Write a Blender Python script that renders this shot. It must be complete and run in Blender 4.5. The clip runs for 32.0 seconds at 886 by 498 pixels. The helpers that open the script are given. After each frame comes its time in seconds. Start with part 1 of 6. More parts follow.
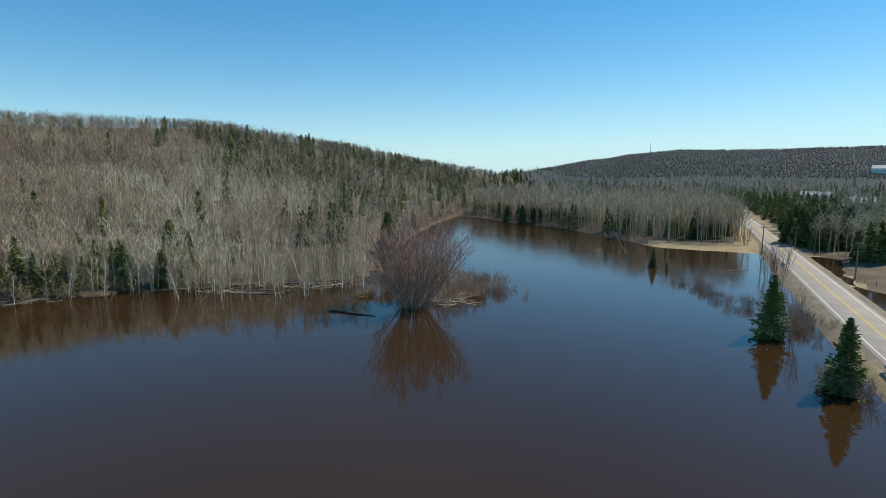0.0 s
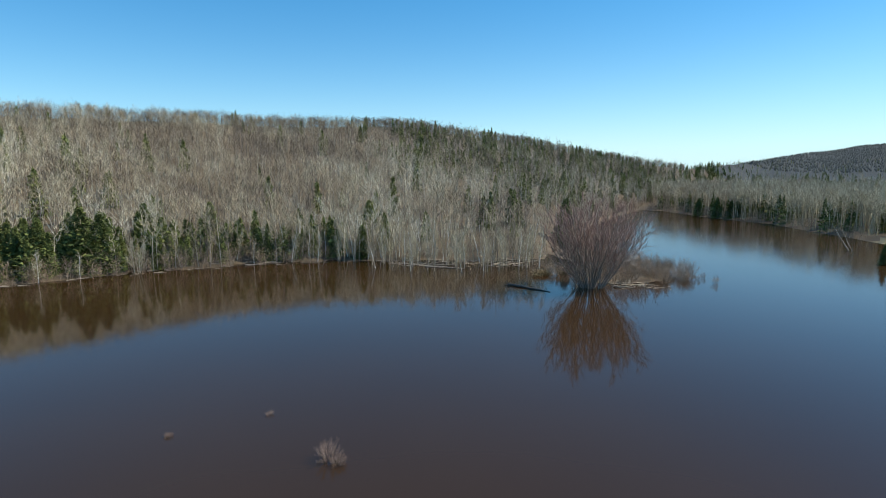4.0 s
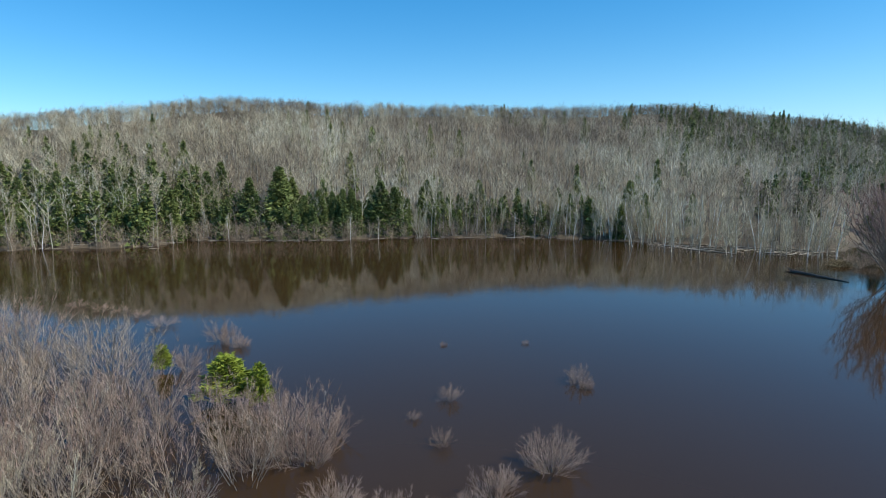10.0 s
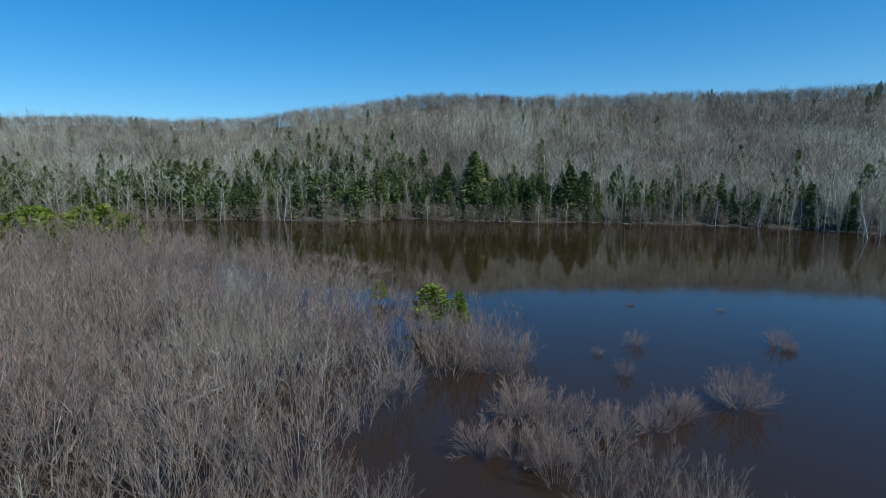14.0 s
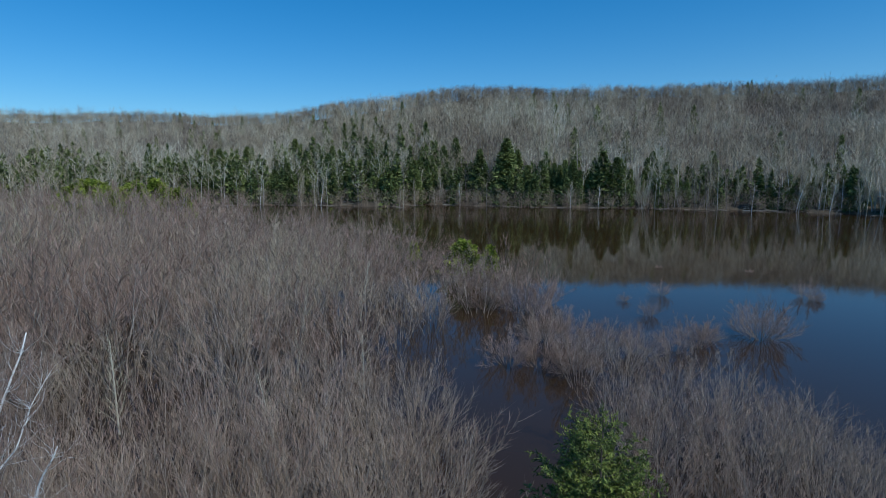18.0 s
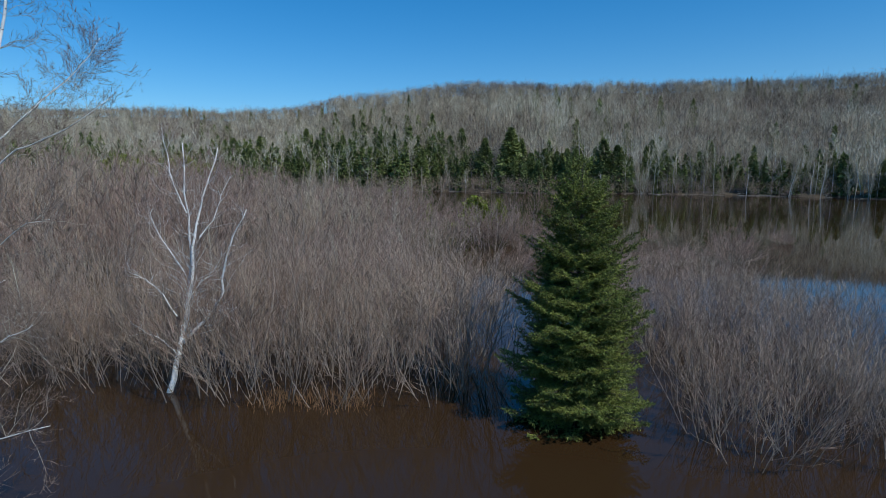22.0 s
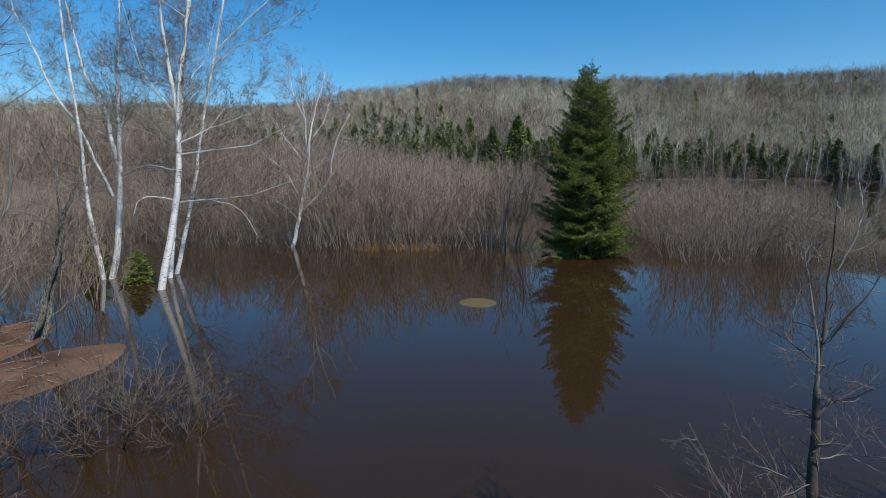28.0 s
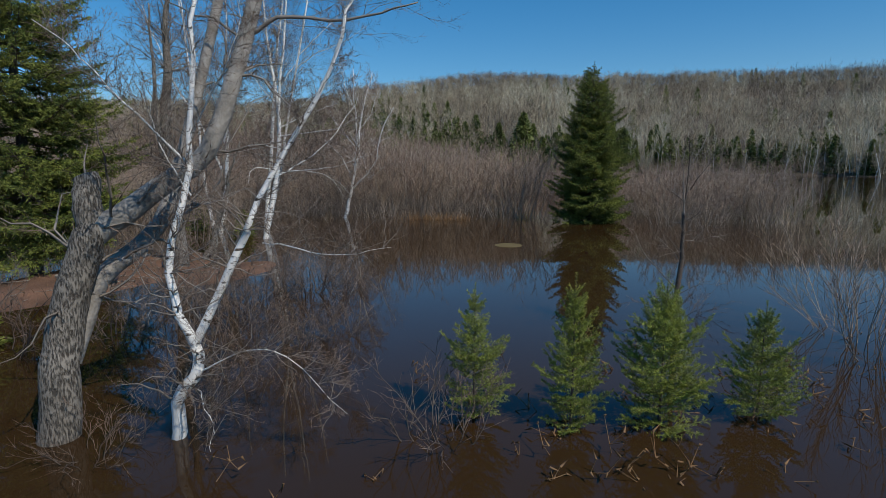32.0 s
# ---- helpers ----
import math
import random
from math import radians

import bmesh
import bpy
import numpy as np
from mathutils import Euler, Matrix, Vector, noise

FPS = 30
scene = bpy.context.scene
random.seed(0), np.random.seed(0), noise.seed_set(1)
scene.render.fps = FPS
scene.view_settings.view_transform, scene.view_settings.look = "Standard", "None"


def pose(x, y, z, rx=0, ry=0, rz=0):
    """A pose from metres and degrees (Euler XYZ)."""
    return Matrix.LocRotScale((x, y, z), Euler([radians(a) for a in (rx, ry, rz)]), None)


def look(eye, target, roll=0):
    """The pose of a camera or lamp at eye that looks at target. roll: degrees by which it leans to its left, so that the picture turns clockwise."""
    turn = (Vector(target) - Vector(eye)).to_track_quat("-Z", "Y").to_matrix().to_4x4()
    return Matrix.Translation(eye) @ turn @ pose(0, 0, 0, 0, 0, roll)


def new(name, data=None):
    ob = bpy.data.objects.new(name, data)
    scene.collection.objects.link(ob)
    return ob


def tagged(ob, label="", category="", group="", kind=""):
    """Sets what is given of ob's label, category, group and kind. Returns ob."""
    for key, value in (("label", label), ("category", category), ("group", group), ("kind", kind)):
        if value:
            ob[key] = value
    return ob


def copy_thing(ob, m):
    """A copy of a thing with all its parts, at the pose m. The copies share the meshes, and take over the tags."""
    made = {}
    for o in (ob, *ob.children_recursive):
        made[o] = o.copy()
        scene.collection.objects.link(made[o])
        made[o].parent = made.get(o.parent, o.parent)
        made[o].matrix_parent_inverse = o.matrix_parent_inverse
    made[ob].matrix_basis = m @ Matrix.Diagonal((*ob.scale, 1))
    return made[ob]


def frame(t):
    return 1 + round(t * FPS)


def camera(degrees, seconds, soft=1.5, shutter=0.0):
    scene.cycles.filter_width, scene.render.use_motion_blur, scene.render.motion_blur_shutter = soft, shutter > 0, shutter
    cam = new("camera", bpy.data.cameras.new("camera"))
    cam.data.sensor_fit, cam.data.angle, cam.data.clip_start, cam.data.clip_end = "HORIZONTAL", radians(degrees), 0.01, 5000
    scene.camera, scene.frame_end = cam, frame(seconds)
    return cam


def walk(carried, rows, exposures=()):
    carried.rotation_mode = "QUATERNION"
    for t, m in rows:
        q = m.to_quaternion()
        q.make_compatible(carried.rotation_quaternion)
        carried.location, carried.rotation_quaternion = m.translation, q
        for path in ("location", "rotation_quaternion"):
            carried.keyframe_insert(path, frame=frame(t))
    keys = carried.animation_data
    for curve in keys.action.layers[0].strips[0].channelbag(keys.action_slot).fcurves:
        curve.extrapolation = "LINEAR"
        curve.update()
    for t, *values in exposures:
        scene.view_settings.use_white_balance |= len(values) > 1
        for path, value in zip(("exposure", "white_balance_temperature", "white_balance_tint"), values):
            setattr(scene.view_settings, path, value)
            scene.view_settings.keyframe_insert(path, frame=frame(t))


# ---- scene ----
# The plan below is drawn in units of 1.3 m: road lanes, poles and trunks come to their true sizes by this factor.
SCALE = 1.3
cam = camera(78.5, 32.0, soft=0.4)
PATH = [
    (0, (17.15, -12.808, 20.063), (16.842, -10.85, 19.794), 0.2),
    (1, (17.301, -13.273, 19.249), (16.85, -11.344, 18.979), 0.0),
    (2, (17.588, -14.043, 18.5), (16.983, -12.156, 18.228), 0.0),
    (3, (17.75, -15.045, 17.944), (16.976, -13.222, 17.668), 0.0),
    (3.5, (17.772, -15.395, 17.632), (16.926, -13.604, 17.355), -0.1),
    (5.5, (18.009, -16.128, 16.244), (16.887, -14.496, 15.964), 0.2),
    (6, (18.11, -16.36, 15.98), (16.926, -14.773, 15.699), 0.1),
    (7, (18.337, -16.815, 15.36), (17.033, -15.324, 15.077), 0.1),
    (8, (18.67, -17.282, 14.847), (17.25, -15.902, 14.563), -0.1),
    (9, (19.019, -17.762, 14.281), (17.5, -16.493, 13.994), -0.1),
    (10, (19.551, -18.324, 13.767), (17.947, -17.165, 13.479), -0.1),
    (11, (20.125, -18.886, 13.117), (18.42, -17.881, 12.826), -0.2),
    (12, (20.748, -19.368, 12.376), (18.963, -18.512, 12.085), -0.2),
    (13, (21.467, -19.854, 11.583), (19.62, -19.143, 11.292), -0.2),
    (14, (22.304, -20.256, 10.842), (20.406, -19.699, 10.55), -0.2),
    (15, (23.083, -20.628, 9.956), (21.163, -20.148, 9.667), -0.0),
    (15.5, (23.445, -20.713, 9.579), (21.519, -20.256, 9.29), 0.1),
    (17.5, (24.011, -20.848, 8.349), (22.084, -20.402, 8.058), -0.1),
    (18, (24.388, -20.861, 8.042), (22.46, -20.417, 7.749), -0.2),
    (19, (25.351, -21.152, 7.116), (23.422, -20.711, 6.826), 0.0),
    (20, (26.655, -21.705, 6.34), (24.725, -21.267, 6.051), -0.1),
    (21, (27.924, -22.316, 5.645), (25.994, -21.877, 5.356), 0.1),
    (22, (29.126, -22.919, 5.096), (27.196, -22.483, 4.806), -0.0),
    (23, (30.289, -23.459, 4.591), (28.358, -23.024, 4.301), 0.1),
    (24, (31.268, -23.959, 4.1), (29.338, -23.526, 3.809), 0.0),
    (25, (32.057, -24.294, 3.619), (30.126, -23.865, 3.327), 0.1),
    (25.5, (32.339, -24.406, 3.397), (30.408, -23.976, 3.104), 0.1),
    (27.5, (33.643, -25.18, 2.644), (31.711, -24.755, 2.349), 0.1),
    (28, (33.958, -25.431, 2.519), (32.026, -25.007, 2.223), 0.0),
    (29, (34.747, -25.914, 2.29), (32.815, -25.492, 1.993), 0.2),
    (30, (35.636, -26.358, 2.087), (33.705, -25.935, 1.786), 0.6),
    (31, (36.534, -26.711, 1.994), (34.601, -26.297, 1.692), 0.2),
    (31.5, (36.959, -26.902, 2.003), (35.024, -26.494, 1.7), 0.1),
    (32, (37.359, -27.125, 2.016), (35.426, -26.713, 1.71), 0.1),
]
EXPOSURES = [(0.0, 0.25, 7700, 8), (3.5, 0.45, 7550, 8), (6.0, 0.54, 7380, 8), (9.0, 0.51, 6920, 6), (12.0, 0.08, 6200, 4), (15.0, -0.25, 5700, 4), (19.0, -0.33, 5750, 5), (23.0, -0.14, 6100, 8), (26.0, 0.0, 6450, 8), (30.0, -0.05, 6650, 9), (31.0, -0.12, 6750, 10), (32.0, -0.27, 6800, 10)]
walk(cam, [(t, look(Vector(eye) * SCALE, Vector(target) * SCALE, roll)) for t, eye, target, roll in PATH], exposures=EXPOSURES)

# ---- world, sun ----
SUN_AZ, SUN_EL = 55.0, 47.0     # degrees clockwise from +y, degrees above the horizon
world = bpy.data.worlds.new("world")
scene.world = world
world.use_nodes = True
wn = world.node_tree
sky = wn.nodes.new("ShaderNodeTexSky")
sky.sky_type, sky.sun_disc = "NISHITA", False
sky.sun_elevation, sky.sun_rotation = radians(SUN_EL), radians(SUN_AZ)
sky.altitude, sky.air_density, sky.dust_density, sky.ozone_density = 200, 1.0, 0.0, 4.5
hue = wn.nodes.new("ShaderNodeHueSaturation")
hue.inputs["Saturation"].default_value = 1.28
tint = wn.nodes.new("ShaderNodeMix")
tint.data_type, tint.blend_type = "RGBA", "MULTIPLY"
tint.inputs["Factor"].default_value, tint.inputs["B"].default_value = 1.0, (0.90, 1.0, 1.03, 1)
wn.links.new(sky.outputs[0], tint.inputs["A"])
wn.links.new(tint.outputs["Result"], hue.inputs["Color"])
# thin even veil of blue air that softens the step from zenith to horizon
air = wn.nodes.new("ShaderNodeMix")
air.data_type = "RGBA"
air.inputs["Factor"].default_value, air.inputs["B"].default_value = 0.20, (0.35, 2.4, 5.6, 1)
wn.links.new(hue.outputs[0], air.inputs["A"])
# pale haze low over the horizon
where, part_z, low, fade, haze = (wn.nodes.new("ShaderNode" + k) for k in ("TexCoord", "SeparateXYZ", "Math", "Math", "Mix"))
wn.links.new(where.outputs["Generated"], part_z.inputs[0])
low.operation, fade.operation = "SUBTRACT", "POWER"
low.use_clamp = True
low.inputs[0].default_value = 1.0
wn.links.new(part_z.outputs["Z"], low.inputs[1])
wn.links.new(low.outputs[0], fade.inputs[0])
fade.inputs[1].default_value = 9.5
haze.data_type = "RGBA"
# the haze glows towards the sun and thins out away from it
sunward, glow, veil = (wn.nodes.new("ShaderNode" + k) for k in ("VectorMath", "MapRange", "Math"))
sunward.operation, veil.operation = "DOT_PRODUCT", "MULTIPLY"
wn.links.new(where.outputs["Generated"], sunward.inputs[0])
sunward.inputs[1].default_value = (math.sin(radians(SUN_AZ)), math.cos(radians(SUN_AZ)), 0.0)
wn.links.new(sunward.outputs["Value"], glow.inputs["Value"])
glow.inputs["From Min"].default_value, glow.inputs["From Max"].default_value = -1.0, 1.0
glow.inputs["To Min"].default_value, glow.inputs["To Max"].default_value = 0.25, 1.1
wn.links.new(fade.outputs[0], veil.inputs[0])
wn.links.new(glow.outputs["Result"], veil.inputs[1])
veil.use_clamp = True
wn.links.new(veil.outputs[0], haze.inputs["Factor"])
wn.links.new(air.outputs["Result"], haze.inputs["A"])
haze.inputs["B"].default_value = (3.3, 5.35, 7.1, 1)
wn.links.new(haze.outputs["Result"], wn.nodes["Background"].inputs[0])
wn.nodes["Background"].inputs[1].default_value = 0.125
sun_data = bpy.data.lights.new("sun", "SUN")
sun_data.energy, sun_data.angle, sun_data.color = 3.6, radians(0.53), (1.0, 0.95, 0.87)
sun = new("sun", sun_data)
sa, se = radians(SUN_AZ), radians(SUN_EL)
sun.matrix_world = look((math.sin(sa) * math.cos(se) * 300, math.cos(sa) * math.cos(se) * 300, math.sin(se) * 300), (0, 0, 0))


# ---- materials ----
def material(name, dark, light, rough=0.85, scale=3.0, fine=40.0, bump=0.3, depth=0.02, island=0.0, spec=0.3, swing=1.6):
    """Two colours mixed by a coarse and a fine noise, with fine relief; island: how much single pieces differ."""
    m = bpy.data.materials.new(name)
    m.use_nodes = True
    n, ln = m.node_tree.nodes, m.node_tree.links
    b = n["Principled BSDF"]
    geo = n.new("ShaderNodeNewGeometry")
    big, small = n.new("ShaderNodeTexNoise"), n.new("ShaderNodeTexNoise")
    big.inputs["Scale"].default_value, small.inputs["Scale"].default_value = scale / SCALE, fine / SCALE
    big.inputs["Detail"].default_value, small.inputs["Detail"].default_value = 4, 5
    for tex in (big, small):
        ln.new(geo.outputs["Position"], tex.inputs["Vector"])
    add = n.new("ShaderNodeMath")
    add.operation = "MULTIPLY_ADD"
    ln.new(small.outputs["Fac"], add.inputs[0])
    add.inputs[1].default_value = 0.5
    half = n.new("ShaderNodeMath")
    half.operation = "MULTIPLY_ADD"
    ln.new(big.outputs["Fac"], half.inputs[0])
    half.inputs[1].default_value = swing
    half.inputs[2].default_value = 0.25 - swing / 2
    ln.new(half.outputs[0], add.inputs[2])
    last = add
    if island:
        isl = n.new("ShaderNodeMath")
        isl.operation = "MULTIPLY_ADD"
        ln.new(geo.outputs["Random Per Island"], isl.inputs[0])
        isl.inputs[1].default_value = island
        ln.new(add.outputs[0], isl.inputs[2])
        last = n.new("ShaderNodeMath")
        last.operation = "SUBTRACT"
        ln.new(isl.outputs[0], last.inputs[0])
        last.inputs[1].default_value = island / 2
    ramp = n.new("ShaderNodeMix")
    ramp.data_type = "RGBA"
    ramp.clamp_factor = True
    ramp.inputs["A"].default_value, ramp.inputs["B"].default_value = (*dark, 1), (*light, 1)
    ln.new(last.outputs[0], ramp.inputs["Factor"])
    ln.new(ramp.outputs["Result"], b.inputs["Base Color"])
    b.inputs["Roughness"].default_value = rough
    b.inputs["Specular IOR Level"].default_value = spec
    if bump:
        bn = n.new("ShaderNodeBump")
        bn.inputs["Strength"].default_value, bn.inputs["Distance"].default_value = bump, depth * SCALE
        ln.new(small.outputs["Fac"], bn.inputs["Height"])
        ln.new(bn.outputs[0], b.inputs["Normal"])
    return m


def water_material():
    m = bpy.data.materials.new("flood_water")
    m.use_nodes = True
    n, ln = m.node_tree.nodes, m.node_tree.links
    b = n["Principled BSDF"]
    geo = n.new("ShaderNodeNewGeometry")
    murk = n.new("ShaderNodeTexNoise")
    murk.inputs["Scale"].default_value, murk.inputs["Detail"].default_value = 0.04, 3
    ln.new(geo.outputs["Position"], murk.inputs["Vector"])
    mix = n.new("ShaderNodeMix")
    mix.data_type = "RGBA"
    mix.inputs["A"].default_value, mix.inputs["B"].default_value = (0.034, 0.0180, 0.0074, 1), (0.047, 0.0255, 0.0104, 1)
    ln.new(murk.outputs["Fac"], mix.inputs["Factor"])
    ln.new(mix.outputs["Result"], b.inputs["Base Color"])
    b.inputs["IOR"].default_value = 1.333
    # small ripples, stronger in the patches where the current wrinkles the surface
    rip, patch = n.new("ShaderNodeTexNoise"), n.new("ShaderNodeTexNoise")
    rip.inputs["Scale"].default_value, rip.inputs["Detail"].default_value = 1.25, 3
    patch.inputs["Scale"].default_value, patch.inputs["Detail"].default_value = 0.027, 3
    for tex in (rip, patch):
        ln.new(geo.outputs["Position"], tex.inputs["Vector"])
    ramp = n.new("ShaderNodeMapRange")
    ramp.inputs["From Min"].default_value, ramp.inputs["From Max"].default_value = 0.45, 0.7
    ramp.inputs["To Min"].default_value, ramp.inputs["To Max"].default_value = 0.012, 0.045
    ln.new(patch.outputs["Fac"], ramp.inputs["Value"])
    # sheltered between the bushes by the bank, wrinkled by wind and current out on the open river
    away, run, most, dull = n.new("ShaderNodeVectorMath"), n.new("ShaderNodeMapRange"), n.new("ShaderNodeMath"), n.new("ShaderNodeMapRange")
    away.operation = "DISTANCE"
    ln.new(geo.outputs["Position"], away.inputs[0])
    away.inputs[1].default_value = (39.0, -31.0, 0.0)
    ln.new(away.outputs["Value"], run.inputs["Value"])
    run.inputs["From Min"].default_value, run.inputs["From Max"].default_value = 32.0, 180.0
    run.inputs["To Min"].default_value, run.inputs["To Max"].default_value = 0.0, 0.03
    ln.new(away.outputs["Value"], dull.inputs["Value"])
    dull.inputs["From Min"].default_value, dull.inputs["From Max"].default_value = 26.0, 195.0
    dull.inputs["To Min"].default_value, dull.inputs["To Max"].default_value = 0.02, 0.12
    ln.new(dull.outputs["Result"], b.inputs["Roughness"])
    most.operation = "MULTIPLY_ADD"
    ln.new(patch.outputs["Fac"], most.inputs[0])
    ln.new(run.outputs["Result"], most.inputs[1])
    ln.new(ramp.outputs["Result"], most.inputs[2])
    bn = n.new("ShaderNodeBump")
    bn.inputs["Distance"].default_value = 0.05
    ln.new(most.outputs[0], bn.inputs["Strength"])
    ln.new(rip.outputs["Fac"], bn.inputs["Height"])
    ln.new(bn.outputs[0], b.inputs["Normal"])
    return m


WATER = water_material()
LITTER = material("leaf_litter", (0.060, 0.045, 0.030), (0.185, 0.142, 0.096), 0.95, 0.15, 3.0, 0.5, 0.1)
DRY_GRASS = material("dry_grass", (0.20, 0.15, 0.08), (0.37, 0.29, 0.165), 0.95, 0.3, 6.0, 0.6, 0.05, island=0.5)
MUD = material("red_brown_litter", (0.09, 0.050, 0.030), (0.27, 0.145, 0.092), 0.95, 1.4, 26.0, 0.9, 0.04, swing=2.4)
ASPHALT = material("worn_asphalt", (0.29, 0.26, 0.22), (0.40, 0.36, 0.31), 0.9, 0.4, 30.0, 0.2, 0.01)
GRAVEL = material("gravel_shoulder", (0.15, 0.12, 0.085), (0.29, 0.24, 0.17), 0.95, 0.6, 25.0, 0.6, 0.03)
YELLOW = material("yellow_road_paint", (0.55, 0.36, 0.05), (0.75, 0.52, 0.12), 0.7, 1.0, 20.0, 0.1)
WHITE = material("white_road_paint", (0.60, 0.59, 0.56), (0.82, 0.81, 0.78), 0.7, 1.0, 20.0, 0.1)
BARK_GREY = material("grey_bark", (0.14, 0.12, 0.10), (0.36, 0.32, 0.28), 0.9, 1.0, 14.0, 0.6, 0.02)
BARK_PALE = material("pale_aspen_bark", (0.30, 0.275, 0.22), (0.58, 0.54, 0.45), 0.85, 0.5, 8.0, 0.4, 0.02)
BARK_UP = material("smooth_pale_grey_bark", (0.12, 0.108, 0.09), (0.48, 0.45, 0.41), 0.85, 6.0, 30.0, 0.6, 0.02)
STEM_GREY = material("pale_grey_stems", (0.155, 0.125, 0.100), (0.46, 0.385, 0.320), 0.85, 1.5, 9.0, 0, island=0.7)
BARK_DARK = material("dark_wet_bark", (0.045, 0.036, 0.03), (0.15, 0.12, 0.10), 0.9, 1.0, 20.0, 0.5, 0.02)
TWIG_GREY = material("grey_twigs", (0.31, 0.28, 0.190), (0.68, 0.62, 0.455), 0.9, 0.30, 1.2, 0, island=0.2, swing=2.6)
TWIG_PALE = material("pale_aspen_twigs", (0.42, 0.385, 0.285), (0.76, 0.71, 0.58), 0.9, 0.30, 1.2, 0, island=0.2, swing=2.6)
TWIG_DUSK = material("dusky_twigs", (0.095, 0.074, 0.057), (0.265, 0.212, 0.160), 0.9, 0.30, 1.2, 0, island=0.2, swing=2.6)
TWIG_PLUM = material("purplish_alder_twigs", (0.150, 0.096, 0.074), (0.45, 0.320, 0.252), 0.9, 0.4, 4.0, 0, island=0.6)
TWIG_TAN = material("tan_twigs", (0.24, 0.195, 0.130), (0.56, 0.475, 0.340), 0.9, 0.30, 1.2, 0, island=0.2, swing=2.6)
TWIG_BROWN = material("brown_alder_twigs", (0.155, 0.111, 0.079), (0.50, 0.392, 0.290), 0.9, 0.4, 4.0, 0, island=0.6)
TWIG_DARK = material("dark_birch_twigs", (0.085, 0.060, 0.047), (0.25, 0.185, 0.145), 0.85, 1.0, 8.0, 0, island=0.5)
TWIG_RED = material("red_maple_buds", (0.22, 0.130, 0.105), (0.54, 0.355, 0.292), 0.9, 0.5, 4.0, 0, island=0.4)
NEEDLES = material("spruce_needles", (0.050, 0.075, 0.015), (0.255, 0.290, 0.058), 0.75, 0.9, 7.0, 0, island=0.9)
NEEDLES_DARK = material("dark_conifer_needles", (0.052, 0.077, 0.024), (0.255, 0.290, 0.090), 0.8, 0.12, 3.0, 0, island=0.8)
NEEDLES_YOUNG = material("young_spruce_needles", (0.085, 0.120, 0.018), (0.38, 0.43, 0.078), 0.7, 3.0, 12.0, 0, island=0.9)
NEEDLES_PINE = material("yellow_green_pine_needles", (0.12, 0.16, 0.015), (0.30, 0.34, 0.045), 0.75, 1.0, 6.0, 0, island=0.8)
WOOD_GREY = material("weathered_driftwood", (0.20, 0.17, 0.13), (0.46, 0.40, 0.32), 0.9, 0.6, 12.0, 0.4, 0.02)
POLE_WOOD = material("utility_pole_wood", (0.16, 0.12, 0.09), (0.30, 0.24, 0.19), 0.9, 0.8, 12.0, 0.3, 0.02)
METAL = material("galvanised_steel", (0.30, 0.31, 0.32), (0.45, 0.46, 0.47), 0.45, 1.0, 20.0, 0.1)
HOUSE_WHITE = material("white_house_siding", (0.66, 0.66, 0.64), (0.82, 0.82, 0.80), 0.7, 0.5, 6.0, 0.1)
ROOF_GREY = material("grey_metal_roof", (0.35, 0.36, 0.37), (0.55, 0.56, 0.57), 0.5, 0.5, 6.0, 0.1)
GLASS = material("dark_window_glass", (0.02, 0.025, 0.03), (0.04, 0.05, 0.06), 0.08, 1.0, 5.0, 0, spec=0.6)
FOAM = material("pale_tan_foam", (0.12, 0.088, 0.034), (0.18, 0.137, 0.056), 0.9, 4.0, 40.0, 0.2)
REEDS = material("tawny_reeds", (0.14, 0.08, 0.04), (0.30, 0.18, 0.09), 0.9, 2.0, 20.0, 0, island=0.5)
# the blue-grey haze of distance is mixed into both of these base colours
FAR_WOOD_HAZED = material("far_wooded_slope_haze_tinted", (0.026, 0.033, 0.036), (0.056, 0.066, 0.069), 0.95, 0.012, 0.12, 0.8, 3.0)
NEEDLES_FAR_HAZED = material("far_conifers_haze_tinted", (0.038, 0.050, 0.050), (0.080, 0.096, 0.094), 0.9, 0.01, 0.2, 0, island=0.8)


def birch_material():
    m = material("white_birch_bark", (0.72, 0.71, 0.68), (0.92, 0.91, 0.88), 0.7, 2.0, 12.0, 0.3, 0.01)
    n, ln = m.node_tree.nodes, m.node_tree.links
    b = n["Principled BSDF"]
    geo, mp, tex, ramp, mix = (n.new("ShaderNode" + k) for k in ("NewGeometry", "Mapping", "TexNoise", "MapRange", "Mix"))
    mp.inputs["Scale"].default_value = (10.0, 10.0, 31.0)
    ln.new(geo.outputs["Position"], mp.inputs["Vector"])
    ln.new(mp.outputs[0], tex.inputs["Vector"])
    tex.inputs["Scale"].default_value, tex.inputs["Detail"].default_value = 1.0, 4
    ramp.inputs["From Min"].default_value, ramp.inputs["From Max"].default_value = 0.60, 0.66
    ln.new(tex.outputs["Fac"], ramp.inputs["Value"])
    mix.data_type = "RGBA"
    mix.inputs["B"].default_value = (0.05, 0.042, 0.036, 1)
    old = b.inputs["Base Color"].links[0].from_socket
    ln.new(old, mix.inputs["A"])
    ln.new(ramp.outputs["Result"], mix.inputs["Factor"])
    ln.new(mix.outputs["Result"], b.inputs["Base Color"])
    return m


BIRCH = birch_material()


